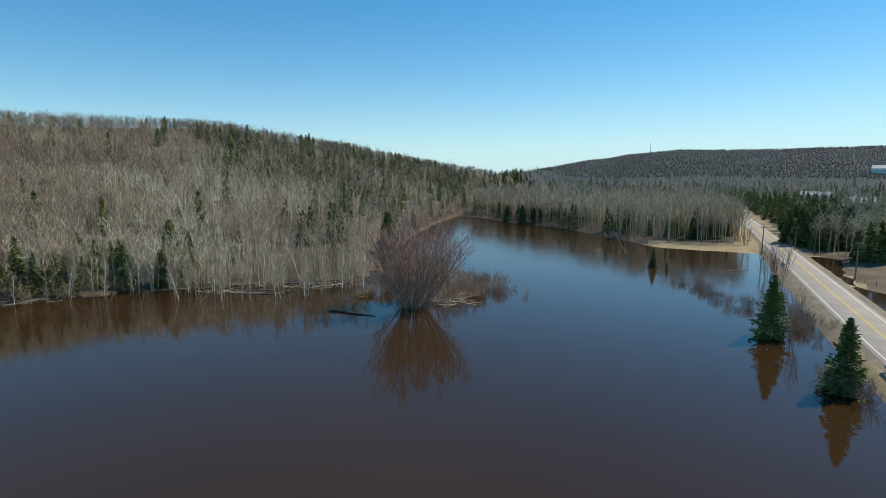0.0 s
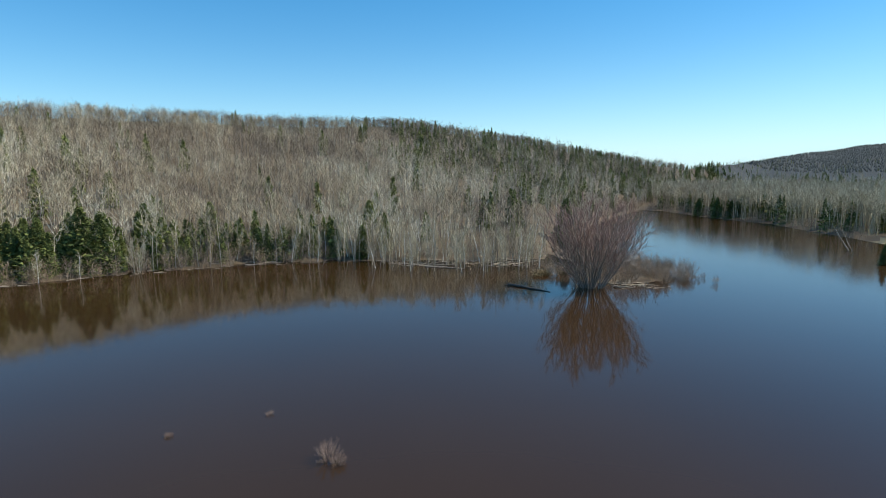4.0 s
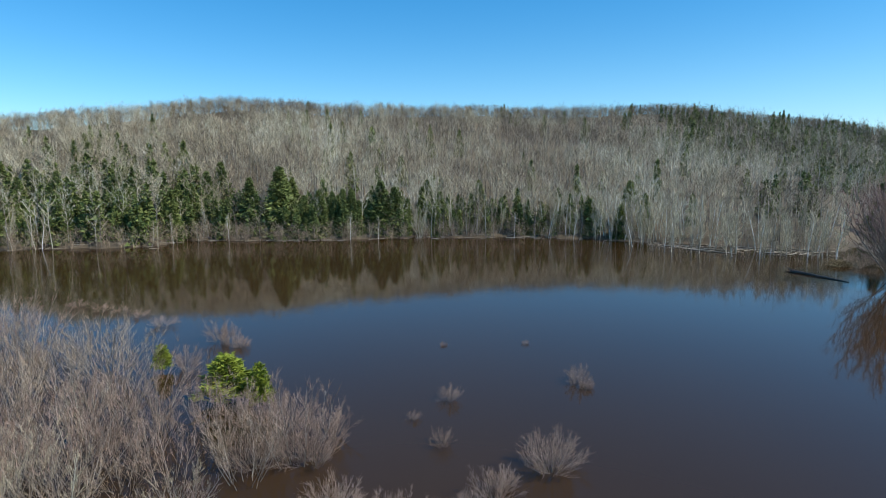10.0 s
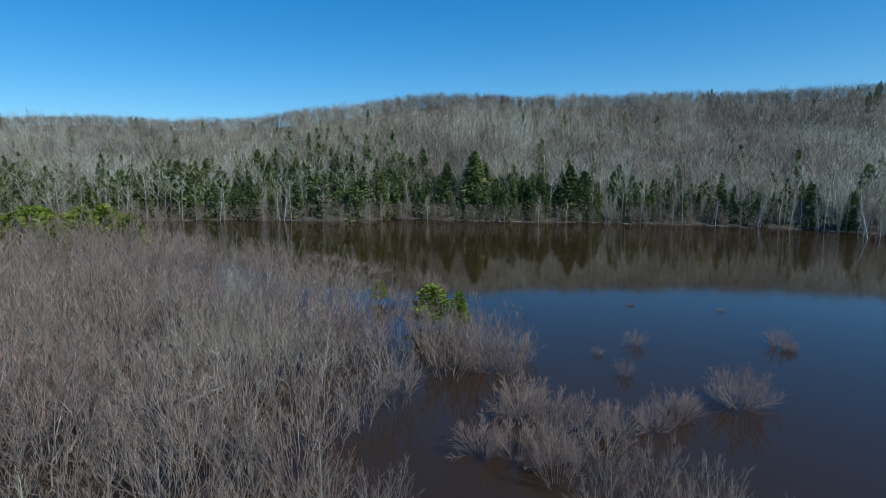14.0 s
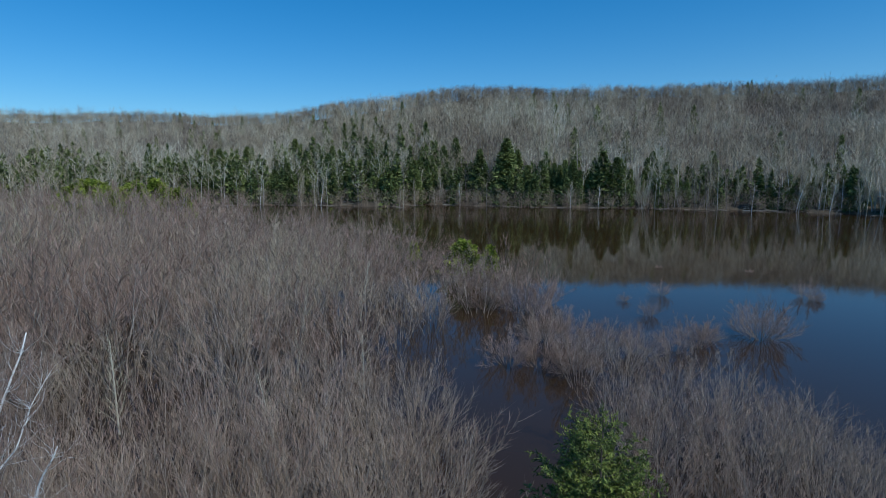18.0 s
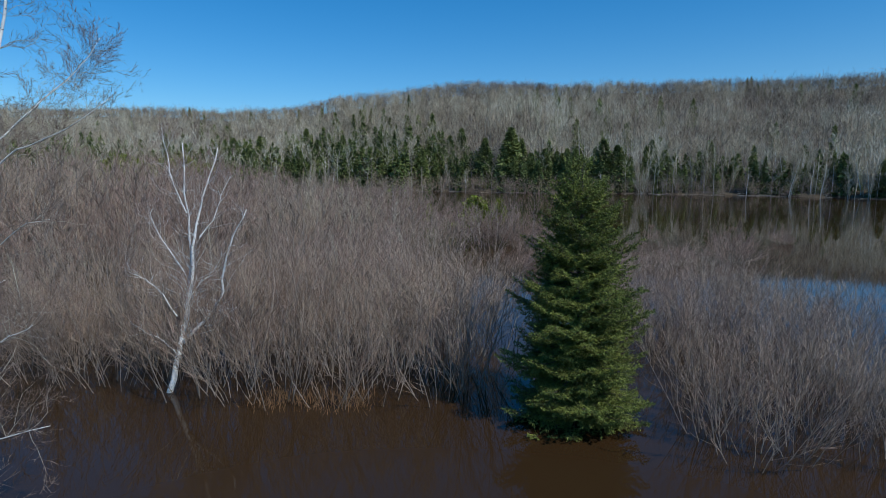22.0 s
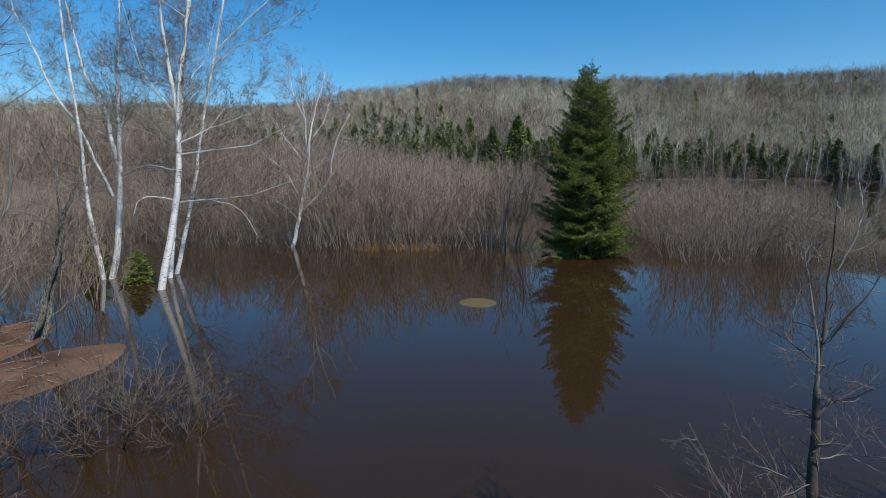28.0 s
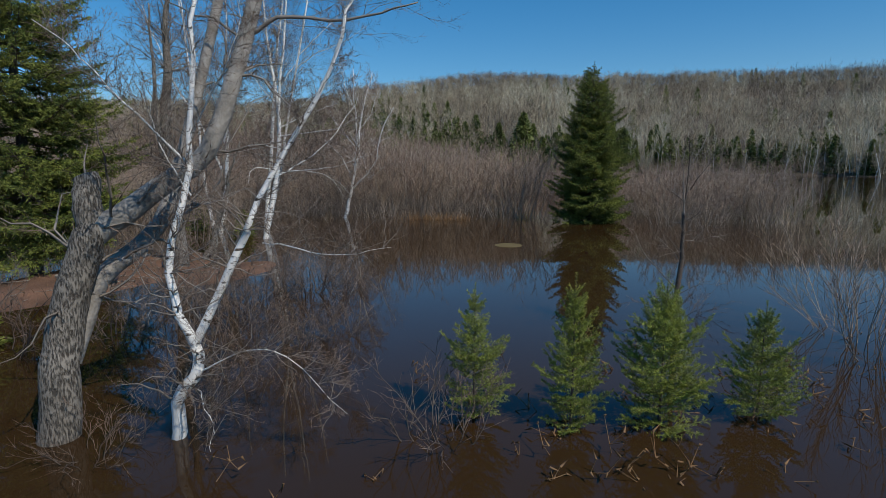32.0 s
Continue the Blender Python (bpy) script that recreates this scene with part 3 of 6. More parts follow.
def vase_kit(seed, stems, tilt=34, r=0.0065, branches=10, twigs=5, r_branch=0.0024, r_twig=0.0017, foot=0.10, low=0.28, rough=0.07, top=1.0, twig=0.11):
    """A many-stemmed bush 1 m high: stems that fan out of one foot and bend upward, with steep branches and steep fine twigs."""
    g = np.random.default_rng(seed)
    up = np.array([0, 0, 1.0])
    out = [[], [], []]
    for k in range(stems):
        a, lean = k * 2.4 + g.normal() * 0.3, radians(tilt) * math.sqrt((k + 0.5) / stems) * g.uniform(0.75, 1.12)
        d = np.array([math.cos(a) * math.sin(lean), math.sin(a) * math.sin(lean), math.cos(lean)])
        ln = top * (0.70 + 0.30 * math.cos(lean) ** 2) * g.uniform(0.72, 1.04)
        pts = [np.array([math.cos(a), math.sin(a), 0]) * foot * math.sqrt(g.random()) - up * 0.06]
        for _ in range(5):
            pts.append(pts[-1] + d * (ln + 0.06) / 5)
            d = unit(d + up * 0.07 + g.normal(size=3) * rough)
        rad = r * g.uniform(0.6, 1.2) * np.linspace(1.0, 0.25, 6)
        out[0] += [(pts[i], pts[i + 1], rad[i], rad[i + 1]) for i in range(5)]
        for j in range(branches):
            u = low + (1 - low) * (j + g.random()) / branches
            i = min(int(u * 5), 4)
            p = pts[i] + (pts[i + 1] - pts[i]) * (u * 5 - i)
            w = tilted(g, unit(pts[i + 1] - pts[i]), radians(g.uniform(18, 42)))
            size = (0.36 * (1.08 - u) + 0.07) * g.uniform(0.6, 1.25)
            m = p + w * size * 0.5
            w2 = unit(w + up * 0.28 + g.normal(size=3) * rough)
            e = m + w2 * size * 0.5
            out[1] += [(p, m, r_branch, r_branch * 0.75), (m, e, r_branch * 0.75, 0.0)]
            for _ in range(twigs):
                v = g.uniform(0.2, 1.0)
                q = p + (m - p) * v * 2 if v < 0.5 else m + (e - m) * (v - 0.5) * 2
                out[2].append((q, q + tilted(g, unit(w2 + up * 0.2), radians(g.uniform(10, 42))) * twig * g.uniform(0.5, 1.3), r_twig * g.uniform(0.75, 1.2), 0.0))
    return out


rng = np.random.default_rng(11)


def wood_kit(seed, limbs, twigs, low, wide, r=0.0085, r_limb=0.0030, r_twig=0.0021, steep=0.45, twig=0.12):
    """A bare tree 1 m tall, as its trunk and as its crown: a slim stem, rising limbs and a haze of fine twigs on a rounded head."""
    g = np.random.default_rng(seed)
    lean = np.array([g.normal() * 0.04, g.normal() * 0.04, 1.0])
    knee = lean * 0.5 + np.array([g.normal() * 0.012, g.normal() * 0.012, 0])
    trunk = [(np.array([0, 0, -0.03]), knee, r, r * 0.7), (knee, lean * 0.93, r * 0.7, 0.0)]
    fine = []
    for k in range(limbs):
        u = low + (0.93 - low) * (k + g.random()) / limbs
        root = knee + (lean * 0.93 - knee) * (u - 0.5) / 0.43 if u > 0.5 else knee * u / 0.5
        a = k * 2.4 + g.normal() * 0.5
        reach = wide * math.sqrt(max(1.0 - ((u - low) / (1.06 - low)) ** 2, 0.05)) * g.uniform(0.65, 1.25)
        end = root + np.array([math.cos(a) * reach, math.sin(a) * reach, reach * g.uniform(0.6, 1.5) + 0.02])
        fine.append((root, end, r_limb))
        way = unit(end - root)
        for _ in range(twigs):
            q = root + (end - root) * (0.25 + 0.75 * g.random() ** 0.7)
            w = tilted(g, unit(way + np.array([0, 0, steep])), radians(g.uniform(8, 52)))
            fine.append((q, q + w * twig * g.uniform(0.55, 1.3), r_twig * g.uniform(0.7, 1.2)))
    return sticks(trunk), blades(fine, seed)


far_kits = [wood_kit(100 + i, 11, 5, 0.44, 0.19, 0.0100, 0.0044, 0.0036) for i in range(12)]
round_kits = [wood_kit(130 + i, 12, 6, 0.36, 0.26, 0.0095, 0.0046, 0.0036, 0.25, 0.13) for i in range(8)]
crest_kits = [joined(*wood_kit(180 + i, 14, 5, 0.10, 0.30, 0.014, 0.008, 0.0062, twig=0.22)) for i in range(6)]
dim_kits = [joined(*wood_kit(150 + i, 12, 6, 0.40, 0.18, 0.009, 0.0044, 0.0038)) for i in range(6)]
scrub_kits = [joined(*wood_kit(170 + i, 11, 4, 0.12, 0.34, 0.010, 0.007, 0.0050, twig=0.26)) for i in range(5)]


def spots(n, az0, az1, d0, d1, seed, low=0.15):
    """Random places on dry ground between two bearings and two distances past the shore."""
    g = np.random.default_rng(seed)
    az = g.uniform(az0, az1, n)
    t = g.random(n)
    s = np.interp(az, SHORE_AZ, SHORE_D)
    rdist = np.interp(az, DIST_AZ, DIST_D)
    d = s + d0 + t ** 0.9 * (rdist + d1 - s - d0)
    x, y = CX - np.sin(np.radians(az)) * d, CY + np.cos(np.radians(az)) * d
    z = ground(x, y)
    ok = (z > low) & road_clear(x, y, 9)
    return x[ok], y[ok], z[ok], az[ok], d[ok]


def stuff(name, kits, rows, mat, label, category="trees"):
    ob = new(name, mesh_from(name, *scatter(kits, rows), mat))
    return tagged(ob, label, category, kind="stuff")


def hillside():
    x, y, z, az, d = spots(11000, 4, 124, -3, 22, 21, -0.3)
    g = np.random.default_rng(22)
    thin = (az > 58) & (az < 105) & (d < np.interp(az, SHORE_AZ, SHORE_D) + 14) & (g.random(len(x)) < 0.6)
    x, y, z, az, d = x[~thin], y[~thin], z[~thin], az[~thin], d[~thin]
    near_crest = np.interp(az, DIST_AZ, DIST_D) - d < 30
    n = 3200
    ra = g.uniform(5, 124, n)
    rd = np.interp(ra, DIST_AZ, DIST_D) + g.uniform(-18, 8, n)
    rx, ry = CX - np.sin(np.radians(ra)) * rd, CY + np.cos(np.radians(ra)) * rd
    crest = np.stack([rx, ry, ground(rx, ry) - 0.1, g.random(n) * 6.28, g.uniform(3.2, 5.0, n), np.ones(n)], 1)
    dim = fractal(rx, ry, 22.0, 6.0) + g.normal(size=n) * 0.3 > 0.1
    stuff("ridge_wood", crest_kits, crest[dim], TWIG_TAN, "bare tan wood along the crest of the hill")
    stuff("ridge_dusky_wood", crest_kits, crest[~dim], TWIG_DUSK, "bare dusky wood along the crest of the hill")
    tone = fractal(x, y, 35.0, 1.0) + g.normal(size=len(x)) * 0.35
    h = g.uniform(6.4, 10.0, len(x)) * (1 + 0.12 * fractal(x, y, 50.0, 4.0)) * np.where(near_crest, 0.58, 1.0)
    rows = np.stack([x, y, z - 0.1, g.random(len(x)) * 6.28, h, np.ones(len(x))], 1)
    up = np.clip((d - np.interp(az, SHORE_AZ, SHORE_D)) / np.maximum(np.interp(az, DIST_AZ, DIST_D) - np.interp(az, SHORE_AZ, SHORE_D), 1), 0, 1)
    pick = tone + g.normal(size=len(x)) * 0.25 + 0.25 - 0.55 * up - 0.4 * ((az < 48) & (up > 0.35))
    for name, lo, hi, mt, label in (("hillside_aspens", 0.70, 9, TWIG_PALE, "bare pale aspen wood on the hillside"), ("hillside_birches", 0.20, 0.70, TWIG_GREY, "bare grey birch wood on the hillside"),
                                    ("hillside_maples", -0.45, 0.20, TWIG_TAN, "bare brownish maple wood on the hillside"), ("hillside_dusky_wood", -9, -0.45, TWIG_DUSK, "bare dusky brown wood on the hillside")):
        kits = round_kits if mt is TWIG_TAN else far_kits
        own = rows[(pick > lo) & (pick <= hi)]
        stuff(name, [k[1] for k in kits], own, mt, label)
        stuff(name.replace("hillside", "hillside_trunks_of"), [k[0] for k in kits], own, BARK_GREY if mt in (TWIG_DUSK, TWIG_TAN) else BARK_PALE, "slim trunks of the " + label)


hillside()


def undergrowth():
    """Brush along the water's edge and on the banks."""
    g = np.random.default_rng(25)
    n = 2600
    az = g.uniform(5, 124, n)
    d = np.interp(az, SHORE_AZ, SHORE_D) + g.uniform(-2.5, 7, n)
    x, y = CX - np.sin(np.radians(az)) * d, CY + np.cos(np.radians(az)) * d
    thin = (az > 13) & (az < 40) & (g.random(n) < 0.8)
    x, y = x[~thin], y[~thin]
    # close scrub on the bend upstream
    az = g.uniform(1, 16, 900)
    d = np.interp(az, SHORE_AZ, SHORE_D) + 34 * g.random(900) ** 1.3
    x, y = np.concatenate([x, CX - np.sin(np.radians(az)) * d]), np.concatenate([y, CY + np.cos(np.radians(az)) * d])
    bx = g.uniform(-15, 76, 500)
    by = np.interp(bx, BANK_X, BANK_Y) + g.uniform(-2, 8, 500)
    keep = bx < 50
    x, y = np.concatenate([x, bx[keep]]), np.concatenate([y, by[keep]])
    rows = np.stack([x, y, np.maximum(ground(x, y), -0.3) - 0.1, g.random(len(x)) * 6.28, g.uniform(1.2, 3.6, len(x)), np.ones(len(x))], 1)
    stuff("shore_undergrowth", scrub_kits, rows, TWIG_BROWN, "tangled bare brush along the flooded shore", "brush")


undergrowth()


def conifer_kit(seed, levels, per, points, spray, radius, fat, **more):
    wood, green = conifer(np.random.default_rng(seed), 1.0, radius, levels, per, points, spray, fat, **more)
    return sticks(wood[:6], 5), blades(green, seed)


small_con = [conifer_kit(200 + i, 15, 7, 5, 0.085, 0.20 + 0.035 * (i % 3), 0.58, shape=0.80) for i in range(5)]
tiny_con = [conifer_kit(220 + i, 10, 5, 3, 0.11, 0.17, 0.62) for i in range(4)]


def hill_conifers():
    g = np.random.default_rng(31)
    x, y, z, az, d = spots(2100, -1, 124, 6, 15, 32)
    ridge = np.interp(az, DIST_AZ, DIST_D)
    chance = np.where(az < 11, 1.0, np.where(az < 24, 0.75, 0.11)) + 0.16 * (np.abs(d - ridge) < 30) * (az < 50) * (az > 24) + 0.3 * ((az > 84) & (d < 165))
    keep = g.random(len(x)) < chance
    keep &= (fractal(x, y, 40.0, 9.0) > -0.3) | (az < 11)
    x, y, z = x[keep], y[keep], z[keep]
    h = g.uniform(4.5, 9.0, len(x)) * np.where((np.abs(d - ridge) < 22)[keep], 0.62, 1.0) * np.where((az[keep] < 13) & (z > 11), 0.6, 1.0)
    # the dense belt by the inlet and the low cedars between the shore birches
    n = 330
    az = np.concatenate([g.uniform(78, 122, n), g.uniform(38, 78, 190), g.uniform(58, 80, 130)])
    d = np.interp(az, SHORE_AZ, SHORE_D) + np.where(az > 78, 1.5 + 34 * g.random(len(az)) ** 1.3, g.uniform(1, 9, len(az)))
    bx, by = CX - np.sin(np.radians(az)) * d, CY + np.cos(np.radians(az)) * d
    x, y, z = np.concatenate([x, bx]), np.concatenate([y, by]), np.concatenate([z, np.maximum(ground(bx, by), 0)])
    h = np.concatenate([h, np.where(az > 78, g.uniform(5.0, 9.5, len(az)), g.uniform(2.5, 7.0, len(az)))])
    rows = np.stack([x, y, z - 0.1, g.random(len(x)) * 6.28, h, g.uniform(0.9, 1.2, len(x))], 1)
    stuff("hillside_conifers", [k[1] for k in small_con], rows, NEEDLES_DARK, "scattered dark green spruce and fir on the hillside")


hill_conifers()


def crest_conifers():
    """The dark fir wood that thickens towards the crest upstream."""
    g = np.random.default_rng(35)
    x, y, z, az, d = spots(1500, 1, 40, 45, 6, 36)
    up = (d - np.interp(az, SHORE_AZ, SHORE_D)) / np.maximum(np.interp(az, DIST_AZ, DIST_D) - np.interp(az, SHORE_AZ, SHORE_D), 1)
    keep = (fractal(x, y, 38.0, 4.0) + 0.5 * up - np.clip(az - 20, 0, 30) * 0.03 > 0.12)
    x, y, z, up = x[keep], y[keep], z[keep], up[keep]
    rows = np.stack([x, y, z - 0.1, g.random(len(x)) * 6.28, g.uniform(4.0, 8.0, len(x)) * np.where(up > 0.88, 0.65, 1.0), np.full(len(x), 1.15)], 1)
    stuff("crest_conifers", [k[1] for k in tiny_con], rows, NEEDLES_DARK, "dark fir wood below the crest of the hill")


crest_conifers()


def far_plain():
    """Woods of the right bank and of the distant mountain."""
    g = np.random.default_rng(41)
    n = 6500
    az, d = -g.uniform(-7, 36, n), 160 + 900 * g.random(n) ** 1.7
    x, y = CX - np.sin(np.radians(az)) * d, CY + np.cos(np.radians(az)) * d
    # the close-set wood on the bank between river and road
    bx = g.uniform(-12, 110, 1900)
    by = np.interp(bx, BANK_X, BANK_Y) + 2 + 85 * g.random(1900) ** 1.2 + np.where(bx > 42, 14, 0)
    x, y = np.concatenate([x, bx]), np.concatenate([y, by])
    d = np.hypot(x - CX, y - CY)
    z = ground(x, y)
    ok = (z > 0.15) & road_clear(x, y, 7.5) & ~((np.abs(x - 66) < 24) & (np.abs(y - 141) < 14))
    x, y, z, d = x[ok], y[ok], z[ok], d[ok]
    con = (g.random(len(x)) < np.clip((d - 260) / 700, 0.06, 0.45)) | ((x > np.interp(y, ROAD_Y, ROAD_X)) & (d < 430) & (fractal(x, y, 30.0, 6.0) > -0.35))
    rows = np.stack([x, y, z - 0.1, g.random(len(x)) * 6.28, g.uniform(8.5, 12.5, len(x)) * np.where(z > 9, 0.45, 1.0), np.ones(len(x))], 1)
    shade = fractal(rows[:, 0], rows[:, 1], 30.0, 8.0) + g.normal(size=len(rows)) * 0.4
    stuff("riverside_bare_wood", dim_kits, rows[~con & (shade > 0.1)], TWIG_GREY, "bare grey wood along the river and road")
    stuff("riverside_brown_wood", dim_kits, rows[~con & (shade <= 0.1)], TWIG_TAN, "bare brown wood along the river and road")
    rows[:, 4] *= 0.72
    rows[:, 5] = 1.1
    stuff("roadside_conifers", [k[1] for k in tiny_con], rows[con], NEEDLES_DARK, "dark conifer wood beyond the road")
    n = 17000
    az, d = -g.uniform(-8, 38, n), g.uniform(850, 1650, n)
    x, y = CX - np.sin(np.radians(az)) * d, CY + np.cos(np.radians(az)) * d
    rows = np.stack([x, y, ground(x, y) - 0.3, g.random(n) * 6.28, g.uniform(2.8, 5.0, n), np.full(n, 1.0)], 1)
    # plain cones, their needle colour tinted blue-grey for distance haze
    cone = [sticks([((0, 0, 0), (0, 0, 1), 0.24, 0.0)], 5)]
    stuff("mountain_conifers", cone, rows, NEEDLES_FAR_HAZED, "dark conifers covering the distant mountain, haze put into their blue-grey colour")


far_plain()
# ==== things ====
# ---- shore trees ----
def tree_parts(ob, levels, trunk_mat, limb_mat, twig_mat, sides=5):
    part("trunk", sticks(levels[0], sides), trunk_mat, ob)
    tagged(part("crown", joined(sticks(levels[1]), blades(levels[2])), twig_mat, ob), kind="stuff")
    return ob


def conifer_thing(name, kitpair, m, label, green=NEEDLES_DARK, group=""):
    ob = thing(name, m, label, "conifer", group)
    part("trunk", kitpair[0], BARK_DARK, ob)
    part("crown", kitpair[1], green, ob)
    return ob


mid_con = [conifer_kit(300 + i, 28, 10, 22, 0.056, 0.25 + 0.03 * (i % 3), 0.40, droop=0.16, shape=0.80, full=0.88) for i in range(5)]
# bearing, distance and top of the spruces along the far shore
SHORE_SPRUCES = [(79.1, 124, 11.2), (77.7, 131, 13.8), (76.4, 134, 15.8), (73.9, 118, 12.4), (71, 116, 14.7), (68.7, 114, 8.8), (67.1, 116, 10), (65.9, 118, 9.3),
                 (64.8, 114, 8.8), (60.9, 114, 11.7), (59.1, 117, 8.7), (56.1, 122, 11.7), (54.7, 116, 9.3), (53.8, 118, 8.1), (50.6, 124, 11.6), (43.5, 121, 6.9),
                 (36.3, 113, 7), (35.5, 122, 11.6), (34, 118, 9), (69.8, 121, 12.4), (80.6, 121, 6.4), (81.9, 127, 8.7)]
INLET_SPRUCES = [(100.5, 144, 13.2), (99.4, 138, 12), (97.9, 143, 13.8), (98.8, 131, 7), (95.1, 130, 7.9), (94, 127, 7.4), (93.2, 142, 15.8), (92.2, 133, 12.6),
                 (90.9, 138, 14.5), (89.5, 133, 13.8), (88.2, 135, 15.1), (85.8, 123, 11.3), (84.5, 124, 11.3), (83.2, 118, 10.2), (87, 134, 12.5), (117.5, 137, 7.1),
                 (115.6, 141, 8.2), (110.9, 149, 11.5), (109.9, 153, 12.3), (108.3, 141, 9.5), (106.4, 149, 10.2), (104.3, 160, 12.6), (102.9, 155, 11.1), (101.1, 160, 13.5), (99.4, 150, 11.8)]
FILL_SPRUCES = [(float(a), float(np.interp(a, SHORE_AZ, SHORE_D)) + float(o), float(h)) for a, o, h in zip(rng.uniform(58, 104, 72), rng.uniform(2, 14, 72), rng.uniform(6.0, 11.0, 72))]
made = []
for n, (az, d, top) in enumerate(SHORE_SPRUCES + INLET_SPRUCES + FILL_SPRUCES):
    x, y = CX - math.sin(radians(az)) * d, CY + math.cos(radians(az)) * d
    z = max(float(ground(x, y)), 0.0) - 0.2
    m = at(x, y, z, rng.uniform(0, 360), (top - z) * (1.12 if n in (3, 4, 9) else 1.0), 1.0 / (1.12 if n in (3, 4, 9) else 1.0))
    if n < 5:
        made.append(conifer_thing("spruce_tree", mid_con[n], m, "tall dark green spruce at the water's edge", group="shore spruces"))
    else:
        copy_thing(made[n % 5], m @ Matrix.Diagonal((1 / made[n % 5].scale[0], 1 / made[n % 5].scale[1], 1 / made[n % 5].scale[2], 1)))


def fan_kit(seed):
    return bare_kit(seed, 1.04, 0.012, BARE_SHORE, 0.08)


def shore_birches():
    g = np.random.default_rng(51)
    protos = []
    n = 0
    while n < 270:
        az = g.uniform(17, 120) if n < 180 else g.uniform(17, 46)
        off = g.uniform(-1.5, 9) if az > 36 else g.uniform(-15, 6)
        d = np.interp(az, SHORE_AZ, SHORE_D) + off
        x, y = CX - math.sin(radians(az)) * d, CY + math.cos(radians(az)) * d
        if (71.5 < az < 75 and g.random() < 0.8) or (58 < az < 105 and g.random() < 0.5):
            continue
        z = max(float(ground(x, y)), -0.3) - 0.1
        h = g.uniform(6.5, 10.5) if az > 46 else g.uniform(9.0, 12.5)
        m = Matrix.LocRotScale((x, y, z), Euler((g.normal() * 0.07, g.normal() * 0.07, g.uniform(0, 6.28))), (h, h, h))
        if len(protos) < 6:
            lv = fan_kit(500 + n)
            lv[1] = [(a, b, max(r, 0.0020), e) for a, b, r, e in lv[1]]
            lv[2] = [(a, b, 0.0015, e) for a, b, r, e in lv[2]]
            ob = thing("birch_tree", m, "bare pale birch standing at the flooded shore", "tree", "shore birches")
            protos.append(tree_parts(ob, lv, BARK_PALE if n % 3 else BIRCH, TWIG_GREY, TWIG_GREY if n % 2 else TWIG_TAN))
        else:
            p = protos[n % 6]
            copy_thing(p, m @ Matrix.Diagonal((1 / p.scale[0], 1 / p.scale[1], 1 / p.scale[2], 1)))
        n += 1


shore_birches()


# ---- island ----
def shrub_thing(name, m, levels, label, stem_mat, twig_mat, group="", category="shrub", sides=4, branch_mat=None):
    ob = thing(name, m, label, category, group)
    segs, run = levels[0], []
    for k, s in enumerate(segs):
        run.append(s)
        if k + 1 == len(segs) or np.abs(np.subtract(s[1], segs[k + 1][0])).max() > 1e-6:
            part("stem", tube([q[0] for q in run] + [run[-1][1]], [q[2] for q in run] + [run[-1][3]], sides), stem_mat, ob, smooth=True)
            run = []
    if branch_mat:
        tagged(part("branch_crown", sticks(levels[1]), branch_mat, ob), kind="stuff")
    tagged(part("crown", blades(levels[2]) if branch_mat else joined(sticks(levels[1]), blades(levels[2])), twig_mat, ob), kind="stuff")
    return ob


lv = vase_kit(61, 64, 43, 0.0058, 15, 10, 0.0019, 0.0016, 0.10, 0.24, 0.075, 0.98, 0.10)
isl = shrub_thing("maple_clump", at(0.1, 66.8, 0.0, 0, 14.2, 0.98), lv, "many-stemmed bare maple clump with reddish buds on a flooded island", BARK_GREY, TWIG_RED, category="tree", branch_mat=TWIG_BROWN)
conifer_thing("island_spruce", mid_con[1], at(-16.5, 114.5, -0.1, 40, 11.4), "dark spruce standing behind the red maple clump")
lv = vase_kit(62, 14, 44, 0.007, 9, 6, 0.0040, 0.0030, 0.16, 0.2, 0.09)
ob = None
g = np.random.default_rng(63)
for n in range(80):
    t = g.random()
    x, y = 2 + 11.5 * t + g.normal() * 1.6, 70 + 9 * t + g.normal() * 2.2 + (1 - t) * g.uniform(0, 26)
    h = (4.4 - 2.9 * t) * g.uniform(0.7, 1.2)
    if n % 3 == 0:
        x, y, h = -5 + g.normal() * 3.0, 76 + g.normal() * 3.0, h * 0.7
    if n % 8 == 1:
        x, y, h = 2 + g.normal() * 2.6, 73.5 + g.normal() * 2.0, g.uniform(2.0, 4.0)
    m = at(x, y, -0.1, g.uniform(0, 360), h)
    if ob is None:
        ob = shrub_thing("island_shrub", m, lv, "bare brown shrub on the flooded island", TWIG_BROWN, TWIG_BROWN, "island shrubs")
    else:
        copy_thing(ob, m @ Matrix.Diagonal([1 / s for s in ob.scale] + [1]))


def log_thing(name, a, b, r, label, mat=WOOD_GREY, roots=True):
    ob = thing(name, at(*a), label, "log")
    d = np.array(b) - np.array(a)
    g = np.random.default_rng(int(abs(a[0]) * 10))
    pts = [d * t + g.normal(size=3) * 0.03 * np.linalg.norm(d) * 0.2 for t in np.linspace(0, 1, 6)]
    part("stem", sticks([(pts[i], pts[i + 1], r * (1 - 0.1 * i), r * (0.9 - 0.1 * i)) for i in range(5)], 7), mat, ob, smooth=True)
    if roots:
        for _ in range(14):
            part("root", sticks([(pts[0], pts[0] + unit(g.normal(size=3) - d * 0.1) * g.uniform(0.5, 1.2), r * 0.4, 0.0)], 4), mat, ob)
    return ob


